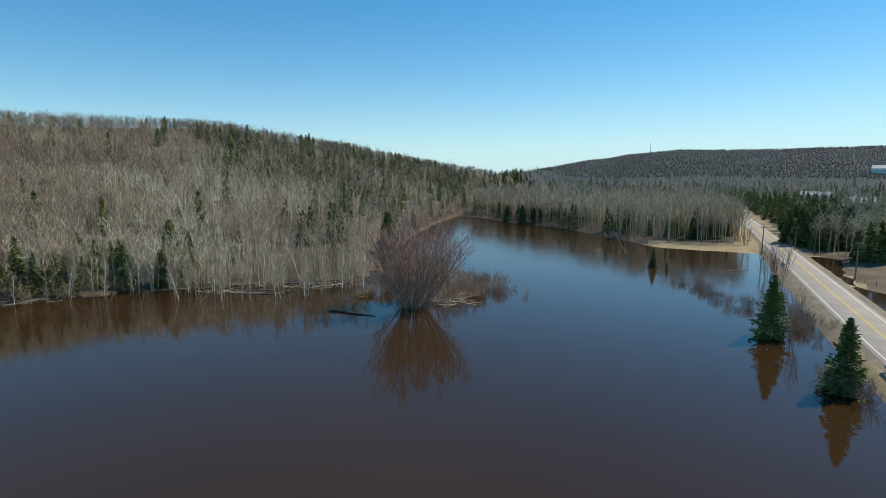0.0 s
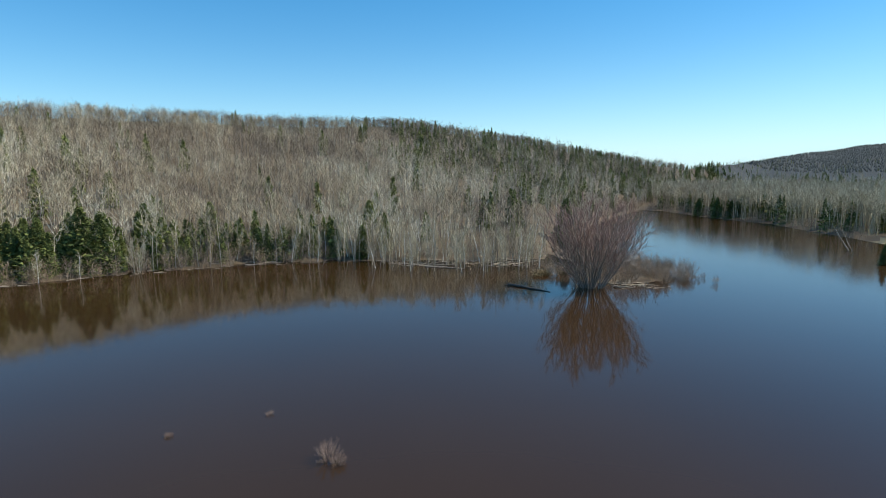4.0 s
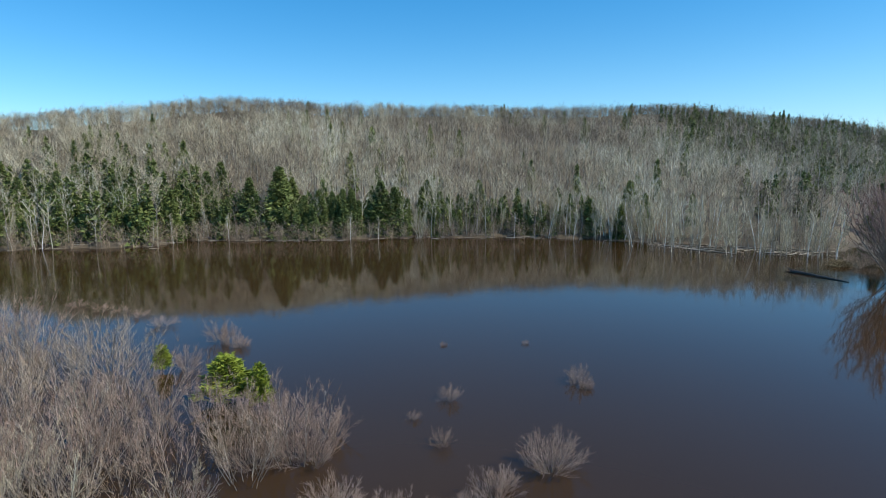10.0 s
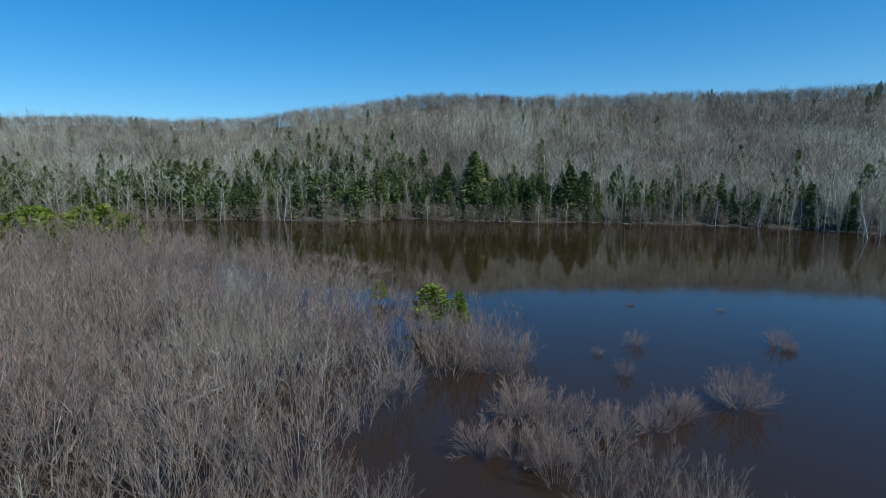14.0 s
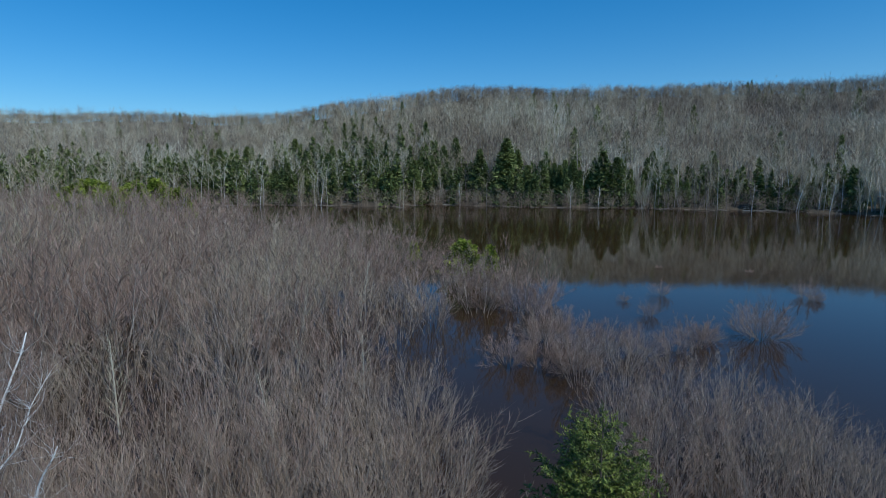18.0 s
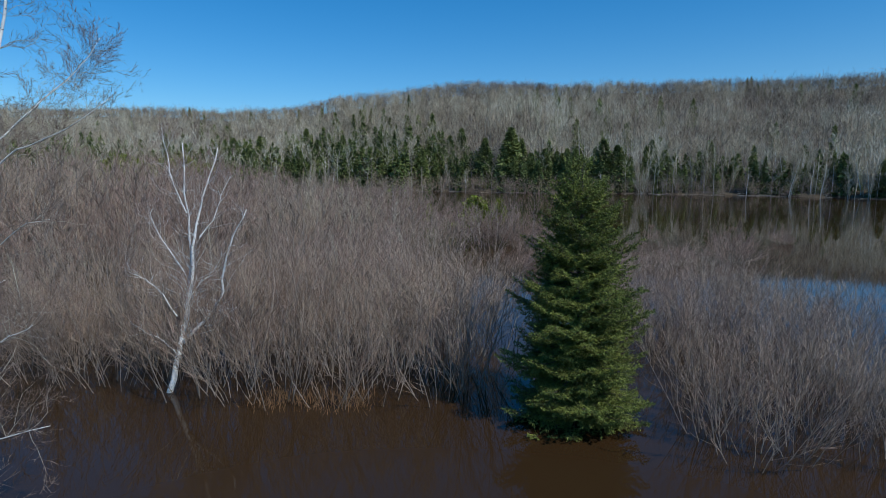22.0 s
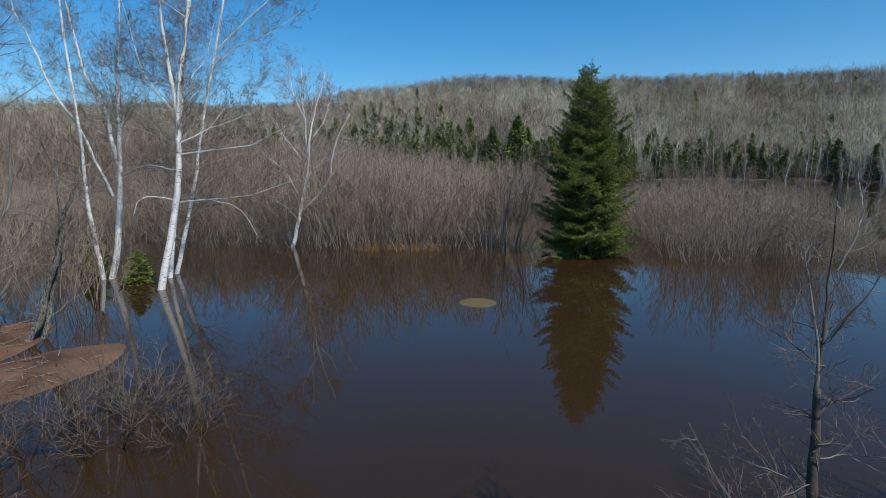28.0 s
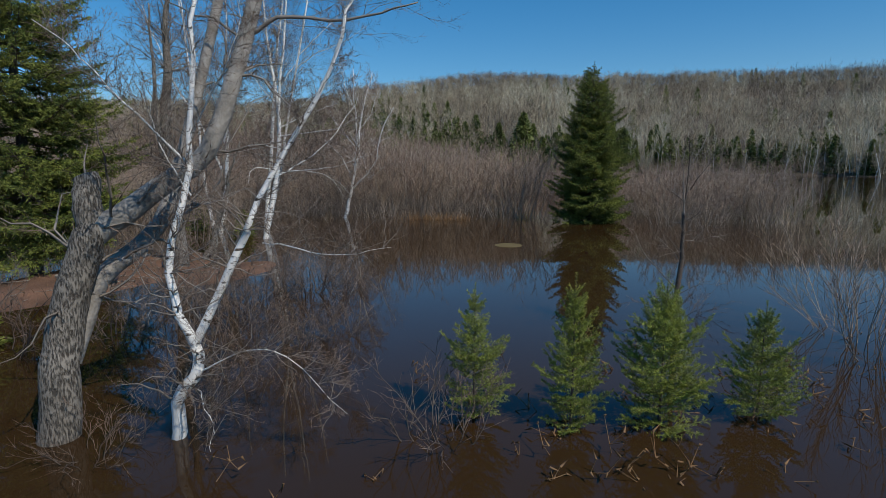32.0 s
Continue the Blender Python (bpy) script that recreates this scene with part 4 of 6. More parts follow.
log_thing("drift_log", (-11.4, 62.4, 0.15), (-4.2, 60.5, 0.02), 0.22, "dark floating drift log with upturned roots", BARK_DARK)
log_thing("drift_log", (3.4, 68.2, 0.2), (6.4, 68.9, 0.15), 0.12, "pale bleached drift log on the flooded island", WOOD_GREY, False)
log_thing("drift_log", (4.5, 84, 0.3), (7.5, 83, 0.3), 0.15, "pale bleached drift log on the flooded island", WOOD_GREY, False)
for a, b in (((-36.9, 71.6), (-29.5, 72.6)), ((-31.2, 71.0), (-23.6, 72.2)), ((-27.7, 81.0), (-16.1, 86.8)), ((-21.2, 76.8), (-14.4, 87.2)), ((-45.6, 72.2), (-46.5, 82.9)), ((-62.1, 56.7), (-59.0, 65.0)), ((-60.5, 62.0), (-57.5, 68.9)), ((-35.0, 73.0), (-27.0, 74.6)), ((-40.5, 78.0), (-33.0, 80.5)), ((0.5, 70.4), (4.2, 71.0)), ((3.0, 71.8), (7.6, 71.3))):
    log_thing("drift_log", (*a, 0.06), (*b, 0.08), 0.12, "pale bleached drift log afloat among drowned trees", WOOD_GREY, False)
log_thing("drift_log", (-3.2, -25.3, 0.35), (-4.7, -23.3, 0.5), 0.10, "pale fallen trunk lying in the alder thicket", WOOD_GREY, False)
log_thing("drift_log", (59.5, 109.5, 0.1), (64.5, 111.5, 0.15), 0.09, "grey drift log lying across the flooded ditch", WOOD_GREY, False)
log_thing("drift_log", (28.0, -31.3, 0.3), (28.9, -30.2, 0.26), 0.03, "short pale stick lying on the bank", WOOD_GREY, False)


# dead snags and a tan grass tussock out in the water
for n, (x, y, h) in enumerate([(-34.1, 64.6, 2.6), (-48.5, 62.5, 2.0), (-30.0, 68.5, 1.6), (-20.5, 68.0, 1.8), (-39.0, 66.0, 1.4), (-13.5, 70.0, 1.3)]):
    shrub_thing("dead_snag", at(x, y, -0.05, 60 * n, h), vase_kit(640 + n, 4, 38, 0.016, 4, 2, 0.008, 0.005, 0.05, 0.3, 0.2), "dead grey snag poking out of flood water", BARK_GREY, TWIG_TAN, "dead snags", "snag")
g = np.random.default_rng(645)
tuft = [(np.array([0, 0, 0.0]) + np.array([*(g.normal(size=2) * 0.55), 0.0]), np.array([*(g.normal(size=2) * 0.9), g.uniform(0.5, 1.1)]), 0.05) for _ in range(420)]
tussock = thing("grass_tussock", at(-9.5, 73.0, -0.02), "tan tussock of dead grass beside the flooded island", "grass")
tagged(part("blade", blades(tuft), DRY_GRASS, tussock), kind="stuff")


def driftwood():
    g = np.random.default_rng(71)
    segs = []
    for _ in range(380):
        az = g.uniform(14, 120)
        d = np.interp(az, SHORE_AZ, SHORE_D) + g.normal() * 1.2 - (6 * g.random() if az < 34 else 0)
        x, y = CX - math.sin(radians(az)) * d, CY + math.cos(radians(az)) * d
        a = radians(az) + g.normal() * 0.35
        ln = g.uniform(0.4, 2.6)
        p = np.array([x, y, max(float(ground(x, y)), 0.0) + 0.05])
        segs.append((p, p + np.array([math.cos(a), math.sin(a), g.normal() * 0.05]) * ln, g.uniform(0.03, 0.09), 0.02))
    for _ in range(170):
        x, y = [(-33 + g.normal() * 4.0, 72.0 + g.normal() * 0.7), (-22 + g.normal() * 4.0, 81 + g.normal() * 3), (4 + g.normal() * 3, 71.5 + g.normal() * 1.6), (-42 + g.normal() * 4, 77 + g.normal() * 4)][g.integers(4)]
        a = g.normal() * 0.6
        p = np.array([x, y, 0.06])
        segs.append((p, p + np.array([math.cos(a), math.sin(a), g.normal() * 0.12]) * g.uniform(0.6, 3.0), g.uniform(0.04, 0.10), 0.02))
    tagged(new("driftwood", mesh_from("driftwood", *sticks(segs), WOOD_GREY)), "pale broken sticks washed up along the shore", "driftwood", kind="stuff")


driftwood()


# ---- alder thicket ----
def inside(x, y, poly):
    c = False
    for i in range(len(poly)):
        (x0, y0), (x1, y1) = poly[i - 1], poly[i]
        if (y0 > y) != (y1 > y) and x < (x1 - x0) * (y - y0) / (y1 - y0) + x0:
            c = not c
    return c


LEFT_THICKET = [(15.0, -28.6), (17.0, -24.6), (18.5, -20.0), (15.5, -18.8), (9.5, -17.8), (4, -17.8), (0.0, -17.0), (-2.5, -12.6), (-4.5, -8.5), (-12, -12.7), (-21, -15), (-34, -21), (-47, -26), (-62, -46), (-70, -70), (-30, -75), (5, -52), (12, -40)]
RIGHT_THICKET = [(1.5, -11.5), (5.5, -7.2), (10, -7.4), (15, -7.2), (21.4, -11.0), (22.4, -13.6), (21.4, -16.0), (19.2, -14.8), (12.8, -13.6), (8.4, -12.2), (5, -11.0)]


CHANNEL_X, CHANNEL_Y = [-24, -19, -14, -10, -6.7, -2, 2], [-9.8, -11.7, -13.0, -13.7, -14.1, -13.6, -13.2]


def thicket():
    g = np.random.default_rng(81)
    near, far = [], []
    got = []
    tries = 0
    while len(got) < 720 and tries < 60000:
        tries += 1
        x, y = g.uniform(-70, 23), g.uniform(-75, -6)
        left = inside(x, y, LEFT_THICKET)
        if not (left or inside(x, y, RIGHT_THICKET)):
            continue
        gap = 0.85 if x > 11 else 1.4 if x > -14 else 1.9 if x > -35 else 2.6
        if any(abs(x - a) < gap and (x - a) ** 2 + (y - b) ** 2 < gap * gap for a, b in got):
            continue
        if (x - 19.3) ** 2 + (y + 17.9) ** 2 < 2.2 or (x < 9 and fractal(x, y, 4.2, 12.0) > 0.24) or (-24 < x < 3 and abs(y - np.interp(x, CHANNEL_X, CHANNEL_Y)) < 1.0):
            continue
        got.append((x, y))
        h = g.uniform(1.5, 2.3) if not left else g.uniform(2.3, 3.3) if x > 8 else g.uniform(3.9, 4.9) if g.random() < 0.3 else g.uniform(1.9, 3.2)
        if left and (y < -26 and x > 4):
            h *= 0.85
        elif left:
            h *= 1 + 0.45 * min(max((-23 - y) / 12, 0), 1)
        (near if x > 5 and len(near) < 188 else far).append((x, y, -0.05, g.uniform(0, 6.28), h, 1.0))
    hi = []
    for i in range(6):
        o = vase_kit(820 + i, 15, 28 + 4 * i, 0.0048, 12, 6, 0.0018, 0.0014, 0.22, 0.24, 0.11, 1.02)
        hi.append(o)
    protos = []
    for n, (x, y, z, turn, h, _) in enumerate(near):
        m = at(x, y, z, math.degrees(turn), h)
        if n < 6:
            protos.append(shrub_thing("alder_shrub", m, hi[n], "bare brown alder shrub standing in flood water", STEM_GREY, TWIG_PLUM if n % 2 == 0 else TWIG_BROWN, "alder thicket", sides=3, branch_mat=TWIG_BROWN if n % 3 else STEM_GREY))
        else:
            copy_thing(protos[n % 6], m @ Matrix.Diagonal([1 / s for s in protos[n % 6].scale] + [1]))
    lo, stems = [], []
    for i in range(6):
        o = vase_kit(840 + i, 12, 28 + 4 * i, 0.0060, 11, 8, 0.0025, 0.0019, 0.2, 0.24, 0.10, 1.02)
        lo.append(blades(o[1][1::2] + o[2], i))
        stems.append(joined(sticks(o[0]), blades(o[1][::2])))
    far = np.array(far)
    shade = fractal(far[:, 0], far[:, 1], 9.0, 3.0) + g.normal(size=len(far)) * 0.35
    for name, lo_, hi_, mt, label in (("alder_thicket", 0.0, 0.55, TWIG_BROWN, "dense bare brown alder thicket standing in flood water"), ("dogwood_thicket", -9, 0.0, TWIG_PLUM, "purplish bare thicket standing in flood water"),
                                      ("willow_thicket", 0.55, 9, TWIG_TAN, "grey bare willow thicket standing in flood water")):
        stuff(name, lo, far[(shade > lo_) & (shade <= hi_)], mt, label, "shrubs")
        stuff(name.replace("thicket", "stems"), stems, far[(shade > lo_) & (shade <= hi_)], STEM_GREY, "pale grey upright stems in the flooded thicket", "shrubs")
    # slim bare trees standing among the shrubs
    first = None
    for n in range(16):
        x, y = [(3, -22), (7, -27), (-4, -19), (-10, -26), (10, -22), (-14, -18), (-20, -24), (-25, -30), (-6, -30), (0, -34), (12, -31), (-30, -34), (6, -19.5), (-16, -33), (-38, -36), (-24.7, -24.3)][n]
        h = g.uniform(3.6, 5.2)
        m = at(x, y, -0.1, g.uniform(0, 360), h)
        if first is None:
            lv = fan_kit(577)
            first = tree_parts(thing("bare_tree", m, "slim bare grey tree among the alder shrubs", "tree", "thicket trees"), lv, BARK_PALE, TWIG_GREY, TWIG_GREY)
        else:
            copy_thing(first, m @ Matrix.Diagonal([1 / k for k in first.scale] + [1]))
    return hi, protos


ALDER, ALDER_THINGS = thicket()
# pale birch saplings in front of the far pines
lead = None
for n, (x, y, h) in enumerate([(-39, -36, 5.6), (-41, -37.5, 6.2), (-36.5, -36.5, 5.0), (-42, -41, 6.0), (-38, -39.5, 5.4), (-34, -30, 4.8), (-40, -43, 5.6)]):
    m = at(x, y, -0.1, 61 * n, h)
    if lead is None:
        lead = tree_parts(thing("birch_sapling", m, "slim white birch sapling standing in the thicket", "tree", "thicket birches"), fan_kit(579), BIRCH, TWIG_GREY, TWIG_GREY)
    else:
        copy_thing(lead, m @ Matrix.Diagonal([1 / k for k in lead.scale] + [1]))


DOMES = []
for n in range(4):
    DOMES.append(shrub_thing("flooded_bush", at(*[(-5.4, 0.2), (-1.3, -3.3), (-2.7, 8.6), (3.5, -0.5)][n], -0.05, 40 * n, [1.15, 1.05, 1.45, 2.3][n]), vase_kit(860 + n, [22, 20, 20, 34][n], 62, 0.0055, 13, 9, 0.0024, 0.0017, 0.14, 0.2, 0.12, 0.95, 0.12),
                             "rounded bare bush rising from the open flood water", TWIG_BROWN, TWIG_PLUM, "flooded bushes", sides=3))

# single flooded bushes on the open water: x, y, height, width factor
for n, (x, y, h, wide) in enumerate([(-4.6, -2.9, 0.6, 1.1), (3.9, -4.4, 1.7, 1.05), (4.3, -5.9, 1.6, 1.0), (3.3, -3.4, 1.2, 1.0), (4.2, -7.5, 1.6, 1.05), (3.3, -8.5, 1.8, 1.05), (2.3, -9.6, 1.9, 1.05), (1.2, -10.5, 2.0, 1.05), (-3.4, -9.2, 2.1, 1.0), (-5.3, -7.6, 2.2, 1.0), (-4.2, -10.0, 2.3, 1.0),
                                     (-5.0, -11.6, 2.4, 1.0)] + [(-7.6, -9.0, 2.3, 1.0), (-9.0, -10.6, 2.4, 1.0), (4.6, -12.2, 1.8, 1.0), (5.4, -11.2, 1.6, 1.1), (4.0, -13.4, 1.7, 1.1), (-25.6, -8.0, 2.1, 1.0), (-24.4, -7.6, 1.7, 1.0), (-23.2, -7.1, 1.0, 1.2), (-33.5, -11, 1.0, 2.0),
                                     (-38, -12.4, 0.8, 2.2), (-41, -13.5, 0.7, 2.2), (-14, 6, 0.35, 1.5), (-10.5, 11.5, 0.4, 1.4), (-43, -15, 0.9, 2.0), (-46, -17, 0.9, 2.0), (-1.9, 8.4, 0.7, 1.3), (-20.4, -11.5, 1.9, 0.9)]):
    p = DOMES[n % 4]
    c = copy_thing(p, at(x, y, -0.05, 47 * n, h * wide, 1 / wide) @ Matrix.Diagonal([1 / s for s in p.scale] + [1]))
    tagged(c, "rounded bare bush rising from the open flood water", "shrub", "flooded bushes")

# ---- young pines in the thicket ----
young_pine = [conifer_kit(900 + i, 10, 7, 14, 0.10, 0.44, 0.30, bare=0.25, shape=0.6, droop=-0.1, full=0.7, tips=4, lift=0.2) for i in range(2)]
PINES = [(-12.9, -10.7, 2.9, 1.3), (-10.7, -9.5, 2.8, 0.6), (-21.0, -13.0, 1.9, 0.8), (-48, -40, 6.8, 0.9), (-49.5, -43, 6.5, 0.9), (-46, -41.5, 6.2, 0.9), (-50, -46.5, 6.5, 0.9), (-47, -47, 6.8, 0.9), (-44, -47.5, 6.2, 0.9), (-51, -40.5, 6.2, 0.9), (-45, -44.5, 6.0, 0.9), (-47.5, -37.5, 5.7, 0.9), (-43, -43.5, 5.5, 0.9)]
for n, (x, y, h, wide) in enumerate(PINES):
    conifer_thing("young_pine", young_pine[n % 2], at(x, y, 0, 70 * n, h * wide, 1 / wide), "young yellow-green pine rising out of the thicket", NEEDLES_PINE, "young pines")

# ---- the tall spruce ----
def bough_spruce(seed, height, radius, whorls, per, full=0.60, shape=0.86, bare=0.015, ragged=0.30, needle=0.052, dense=66, half=0.0095):
    """Trunk, branches and needles of a full spruce: flat boughs with upturned ends, side twigs and needles all round each twig."""
    g = np.random.default_rng(seed)
    up = np.array([0, 0, 1.0])
    r0 = 0.0135 * height
    trunk = [(up * height * k / 6 * 0.98, up * height * (k + 1) / 6 * 0.98, r0 * (1 - k / 6) + 0.004, r0 * (1 - (k + 1) / 6) + 0.003) for k in range(6)]
    wood, twigs = [], [(up * height * 0.9, up * height, 0.004)]
    for w in range(whorls):
        u = bare + (0.97 - bare) * (w + g.uniform(-0.25, 0.25)) / whorls
        u = min(max(u, 0.01), 0.965)
        turn = g.random() * 6.28
        for k in range(per if u < 0.85 else 5):
            a = turn + (k + g.uniform(-0.35, 0.35)) * 6.283 / per
            ln = (radius * min(1.0, (1 - u) / full) ** shape * min(1.0, 0.76 + 2.0 * u) + 0.05) * g.uniform(1 - ragged * 1.2, 1 + ragged * 0.6)
            rise = -0.14 + 0.75 * u ** 1.6 + g.uniform(-0.14, 0.12)
            way, side = np.array([math.cos(a), math.sin(a), 0.0]), np.array([-math.sin(a), math.cos(a), 0.0])
            root = up * min(height * u + g.uniform(-0.09, 0.09), height * 0.965)
            bend = g.normal() * 0.10
            t = np.linspace(0, 1, 6)[:, None]
            pts = root + way * ln * t + side * ln * bend * t * t + up * ln * (rise * t - 0.22 * t * (1 - t) + 0.16 * t ** 3)
            for i in range(5):
                wood.append((pts[i], pts[i + 1], r0 * 0.16 * (1 - u) * (1 - i / 5.5) + 0.003, r0 * 0.16 * (1 - u) * (1 - (i + 1) / 5.5) + 0.002))
            twigs.append((pts[2], pts[5], 0.002))
            for j in range(int(ln / 0.036)):
                v = 0.16 + 0.84 * (j + g.random()) / max(int(ln / 0.036), 1)
                i = min(int(v * 5), 4)
                p = pts[i] + (pts[i + 1] - pts[i]) * (v * 5 - i)
                fwd = unit(pts[i + 1] - pts[i])
                q = 1 if j % 2 else -1
                size = (0.40 * ln * (1 - v) + 0.095) * g.uniform(0.65, 1.2)
                d = unit(fwd * g.uniform(0.6, 1.0) + side * q + up * g.uniform(-0.45, 0.12))
                twigs.append((p, p + d * size, 0.002))
                for c in range(int(size / 0.075)):
                    e = p + d * size * (c + 0.5 + 0.5 * g.random()) / (int(size / 0.075) + 1)
                    twigs.append((e, e + unit(d * 0.9 + fwd * 0.5 * (1 if c % 2 else -1) + up * g.uniform(-0.35, 0.25)) * size * 0.42 * g.uniform(0.6, 1.2), 0.0016))
    p, q = np.array([t[0] for t in twigs]), np.array([t[1] for t in twigs])
    return trunk, wood + [(*t, 0.0007) for t in twigs], needle_rows(g, p, q, dense, needle, half)


def needle_rows(g, p, q, dense, needle, half, lo=30, hi=65):
    """Needles of a given length all along the twigs p to q, so many to the metre."""
    ln = np.linalg.norm(q - p, axis=1)
    which = np.repeat(np.arange(len(p)), np.maximum((ln * dense).astype(int), 3))
    t = g.uniform(0.08, 1.0, len(which))[:, None]
    d = (q - p)[which] / ln[which][:, None]
    side = np.cross(d, g.normal(size=d.shape))
    side /= np.linalg.norm(side, axis=1)[:, None] + 1e-9
    a = np.radians(g.uniform(lo, hi, len(which)))[:, None]
    root = p[which] + (q - p)[which] * t
    tip = root + (d * np.cos(a) + side * np.sin(a)) * needle * g.uniform(0.65, 1.3, len(which))[:, None]
    return blade_rows(root, tip, np.full(len(which), half), 7)


trunk, frame_wood, needles = bough_spruce(1001, 5.62, 1.36, 32, 9, full=0.60, shape=0.76, ragged=0.28)
sp = thing("spruce_tree", at(19.4, -17.95, -0.08, 20), "full dark green spruce standing in flood water", "conifer")
part("trunk", sticks(trunk, 8), BARK_DARK, sp)
tagged(part("branch_frame", sticks(frame_wood), BARK_DARK, sp), kind="stuff")
part("needles", needles, NEEDLES, sp)


# ---- leaning birches ----
def shaped_tree(name, stems, label, seed, density=5.0, reach=0.5, twig_mat=TWIG_BROWN, category="tree", thin=0.35, sides=7, kids=5, limb_mat=None, hair=0.0018, pull=0.05, kink=1.0):
    """A tree from a few stems, rows of (radius, end radius, bark, points), with side branches grown along them."""
    g = np.random.default_rng(seed)
    base = np.array(stems[0][3][0])
    ob = thing(name, at(*base), label, category)
    spec = [(6, 0.32, pull, kids + 2, 0.15, 42, 0.42, 0.5), (3, 0.24, pull * 0.8 + 0.02, 7, 0.15, 40, 0.5, 0.6), (1, 0.15, 0.05, 0, 0, 0, 0, 0)]
    out = [[], [], []]
    for n, (r0, r1, mat, pts) in enumerate(stems):
        pts = np.array(pts) - base
        t = np.linspace(0, len(pts) - 1, (len(pts) - 1) * 4 + 1)
        # smooth the stem through its points
        fine = np.stack([np.interp(t, np.arange(len(pts)), pts[:, c]) for c in range(3)], 1)
        soft = fine.copy()
        soft[1:-1] = (fine[:-2] + 2 * fine[1:-1] + fine[2:]) / 4
        if r0 < 0.034:
            r0 = r0 * 0.62
        drift = np.cumsum(g.normal(size=soft.shape) * 0.027, axis=0)
        drift -= np.linspace(0, 1, len(soft))[:, None] * drift[-1] + (1 - np.linspace(0, 1, len(soft))[:, None]) * drift[0]
        soft += drift * kink * (0.35 if r0 > 0.08 or r0 < 0.02 else 1.0)
        if r0 < 0.03:
            soft[1:] += np.cumsum(g.normal(size=(len(soft) - 1, 3)) * 0.010 * r0 / 0.015, axis=0) * (0.8 if n else 0.2)
        rad = np.linspace(r0, r1 * (0.5 if r0 < 0.03 else 1), len(soft)) * (1 + 0.015 * g.normal(size=len(soft)))
        part("trunk" if n == 0 else "limb", tube(soft, rad, sides), mat, ob, smooth=True)
        ln = np.linalg.norm(np.diff(soft, axis=0), axis=1).sum()
        for k in range(int(ln * density * (1.3 if r0 < 0.03 else 1.0))):
            u = g.uniform(0.12 if n else 0.45, 1.0)
            i = min(int(u * (len(soft) - 1)), len(soft) - 2)
            d = unit(soft[i + 1] - soft[i])
            w = tilted(g, d, radians(g.uniform(35, 75)))
            w[2] = abs(w[2]) * 0.8 + 0.1 if g.random() < 0.75 else w[2]
            grow(g, out, soft[i], w, reach * g.uniform(0.5, 1.5) * (1.25 - 0.6 * u), min(max(rad[i] * thin * 0.7, 0.0030), 0.009 + 0.006 * reach), 0, spec)
    tagged(part("branch_crown", sticks(out[0]), limb_mat or twig_mat, ob), kind="stuff")
    fine = joined(blades([(a, b, max(r, hair * 0.8)) for a, b, r, e in out[1]]), blades([(a, b, hair * 0.6) for a, b, r, e in out[2]]))
    tagged(part("twig_crown", fine, twig_mat, ob), kind="stuff")
    return ob


shaped_tree("birch_tree", [
    (0.072, 0.01, BIRCH, [(16.08, -26.47, -0.03), (15.96, -26.2, 1.16), (15.85, -26.06, 2.07), (15.66, -25.97, 3.43), (15.3, -26.0, 5.7)]),
    (0.047, 0.01, BIRCH, [(15.93, -26.14, 1.4), (15.75, -25.94, 2.51), (15.58, -25.69, 3.54), (15.43, -25.56, 4.33), (15.2, -25.25, 5.6)]),
    (0.043, 0.01, BIRCH, [(15.98, -26.12, 1.12), (16.08, -25.62, 1.74), (16.14, -25.26, 2.42), (16.14, -24.95, 3.43), (16.22, -24.55, 4.2)]),
    (0.031, 0.006, BIRCH, [(15.86, -26.24, 1.73), (15.85, -26.59, 2.42), (15.9, -26.93, 2.74), (16.0, -27.17, 2.89)]),
    (0.031, 0.006, BIRCH, [(15.75, -26.04, 2.74), (15.37, -26.5, 3.42), (15.08, -26.76, 3.85), (14.83, -26.89, 4.16)])] + [
    (0.026, 0.005, BIRCH, [(15.57, -25.95, 4.1), (15.26, -26.33, 4.91), (15.03, -26.45, 5.55), (14.83, -26.55, 6.05)]),
    (0.026, 0.005, BIRCH, [(15.98, -26.28, 0.88), (16.02, -26.61, 1.26), (16.11, -26.89, 1.41), (16.22, -27.05, 1.59)]),
    (0.026, 0.005, BIRCH, [(15.71, -25.68, 3.54), (15.58, -25.38, 3.93), (15.4, -25.18, 4.5), (15.24, -24.96, 5.0)]),
    (0.023, 0.005, BIRCH, [(15.87, -26.03, 2.0), (15.73, -25.74, 2.44), (15.62, -25.43, 2.66), (15.49, -25.1, 3.11)]),
    (0.021, 0.005, BIRCH, [(15.99, -25.79, 1.56), (16.2, -25.46, 1.54), (16.39, -25.11, 1.75), (16.55, -24.78, 2.05)])], "slender white birch with a leaning second stem in flood water", 1101, 15.0, 0.80, TWIG_PLUM, kids=9, limb_mat=BIRCH, hair=0.0030, pull=0.14, thin=0.28)
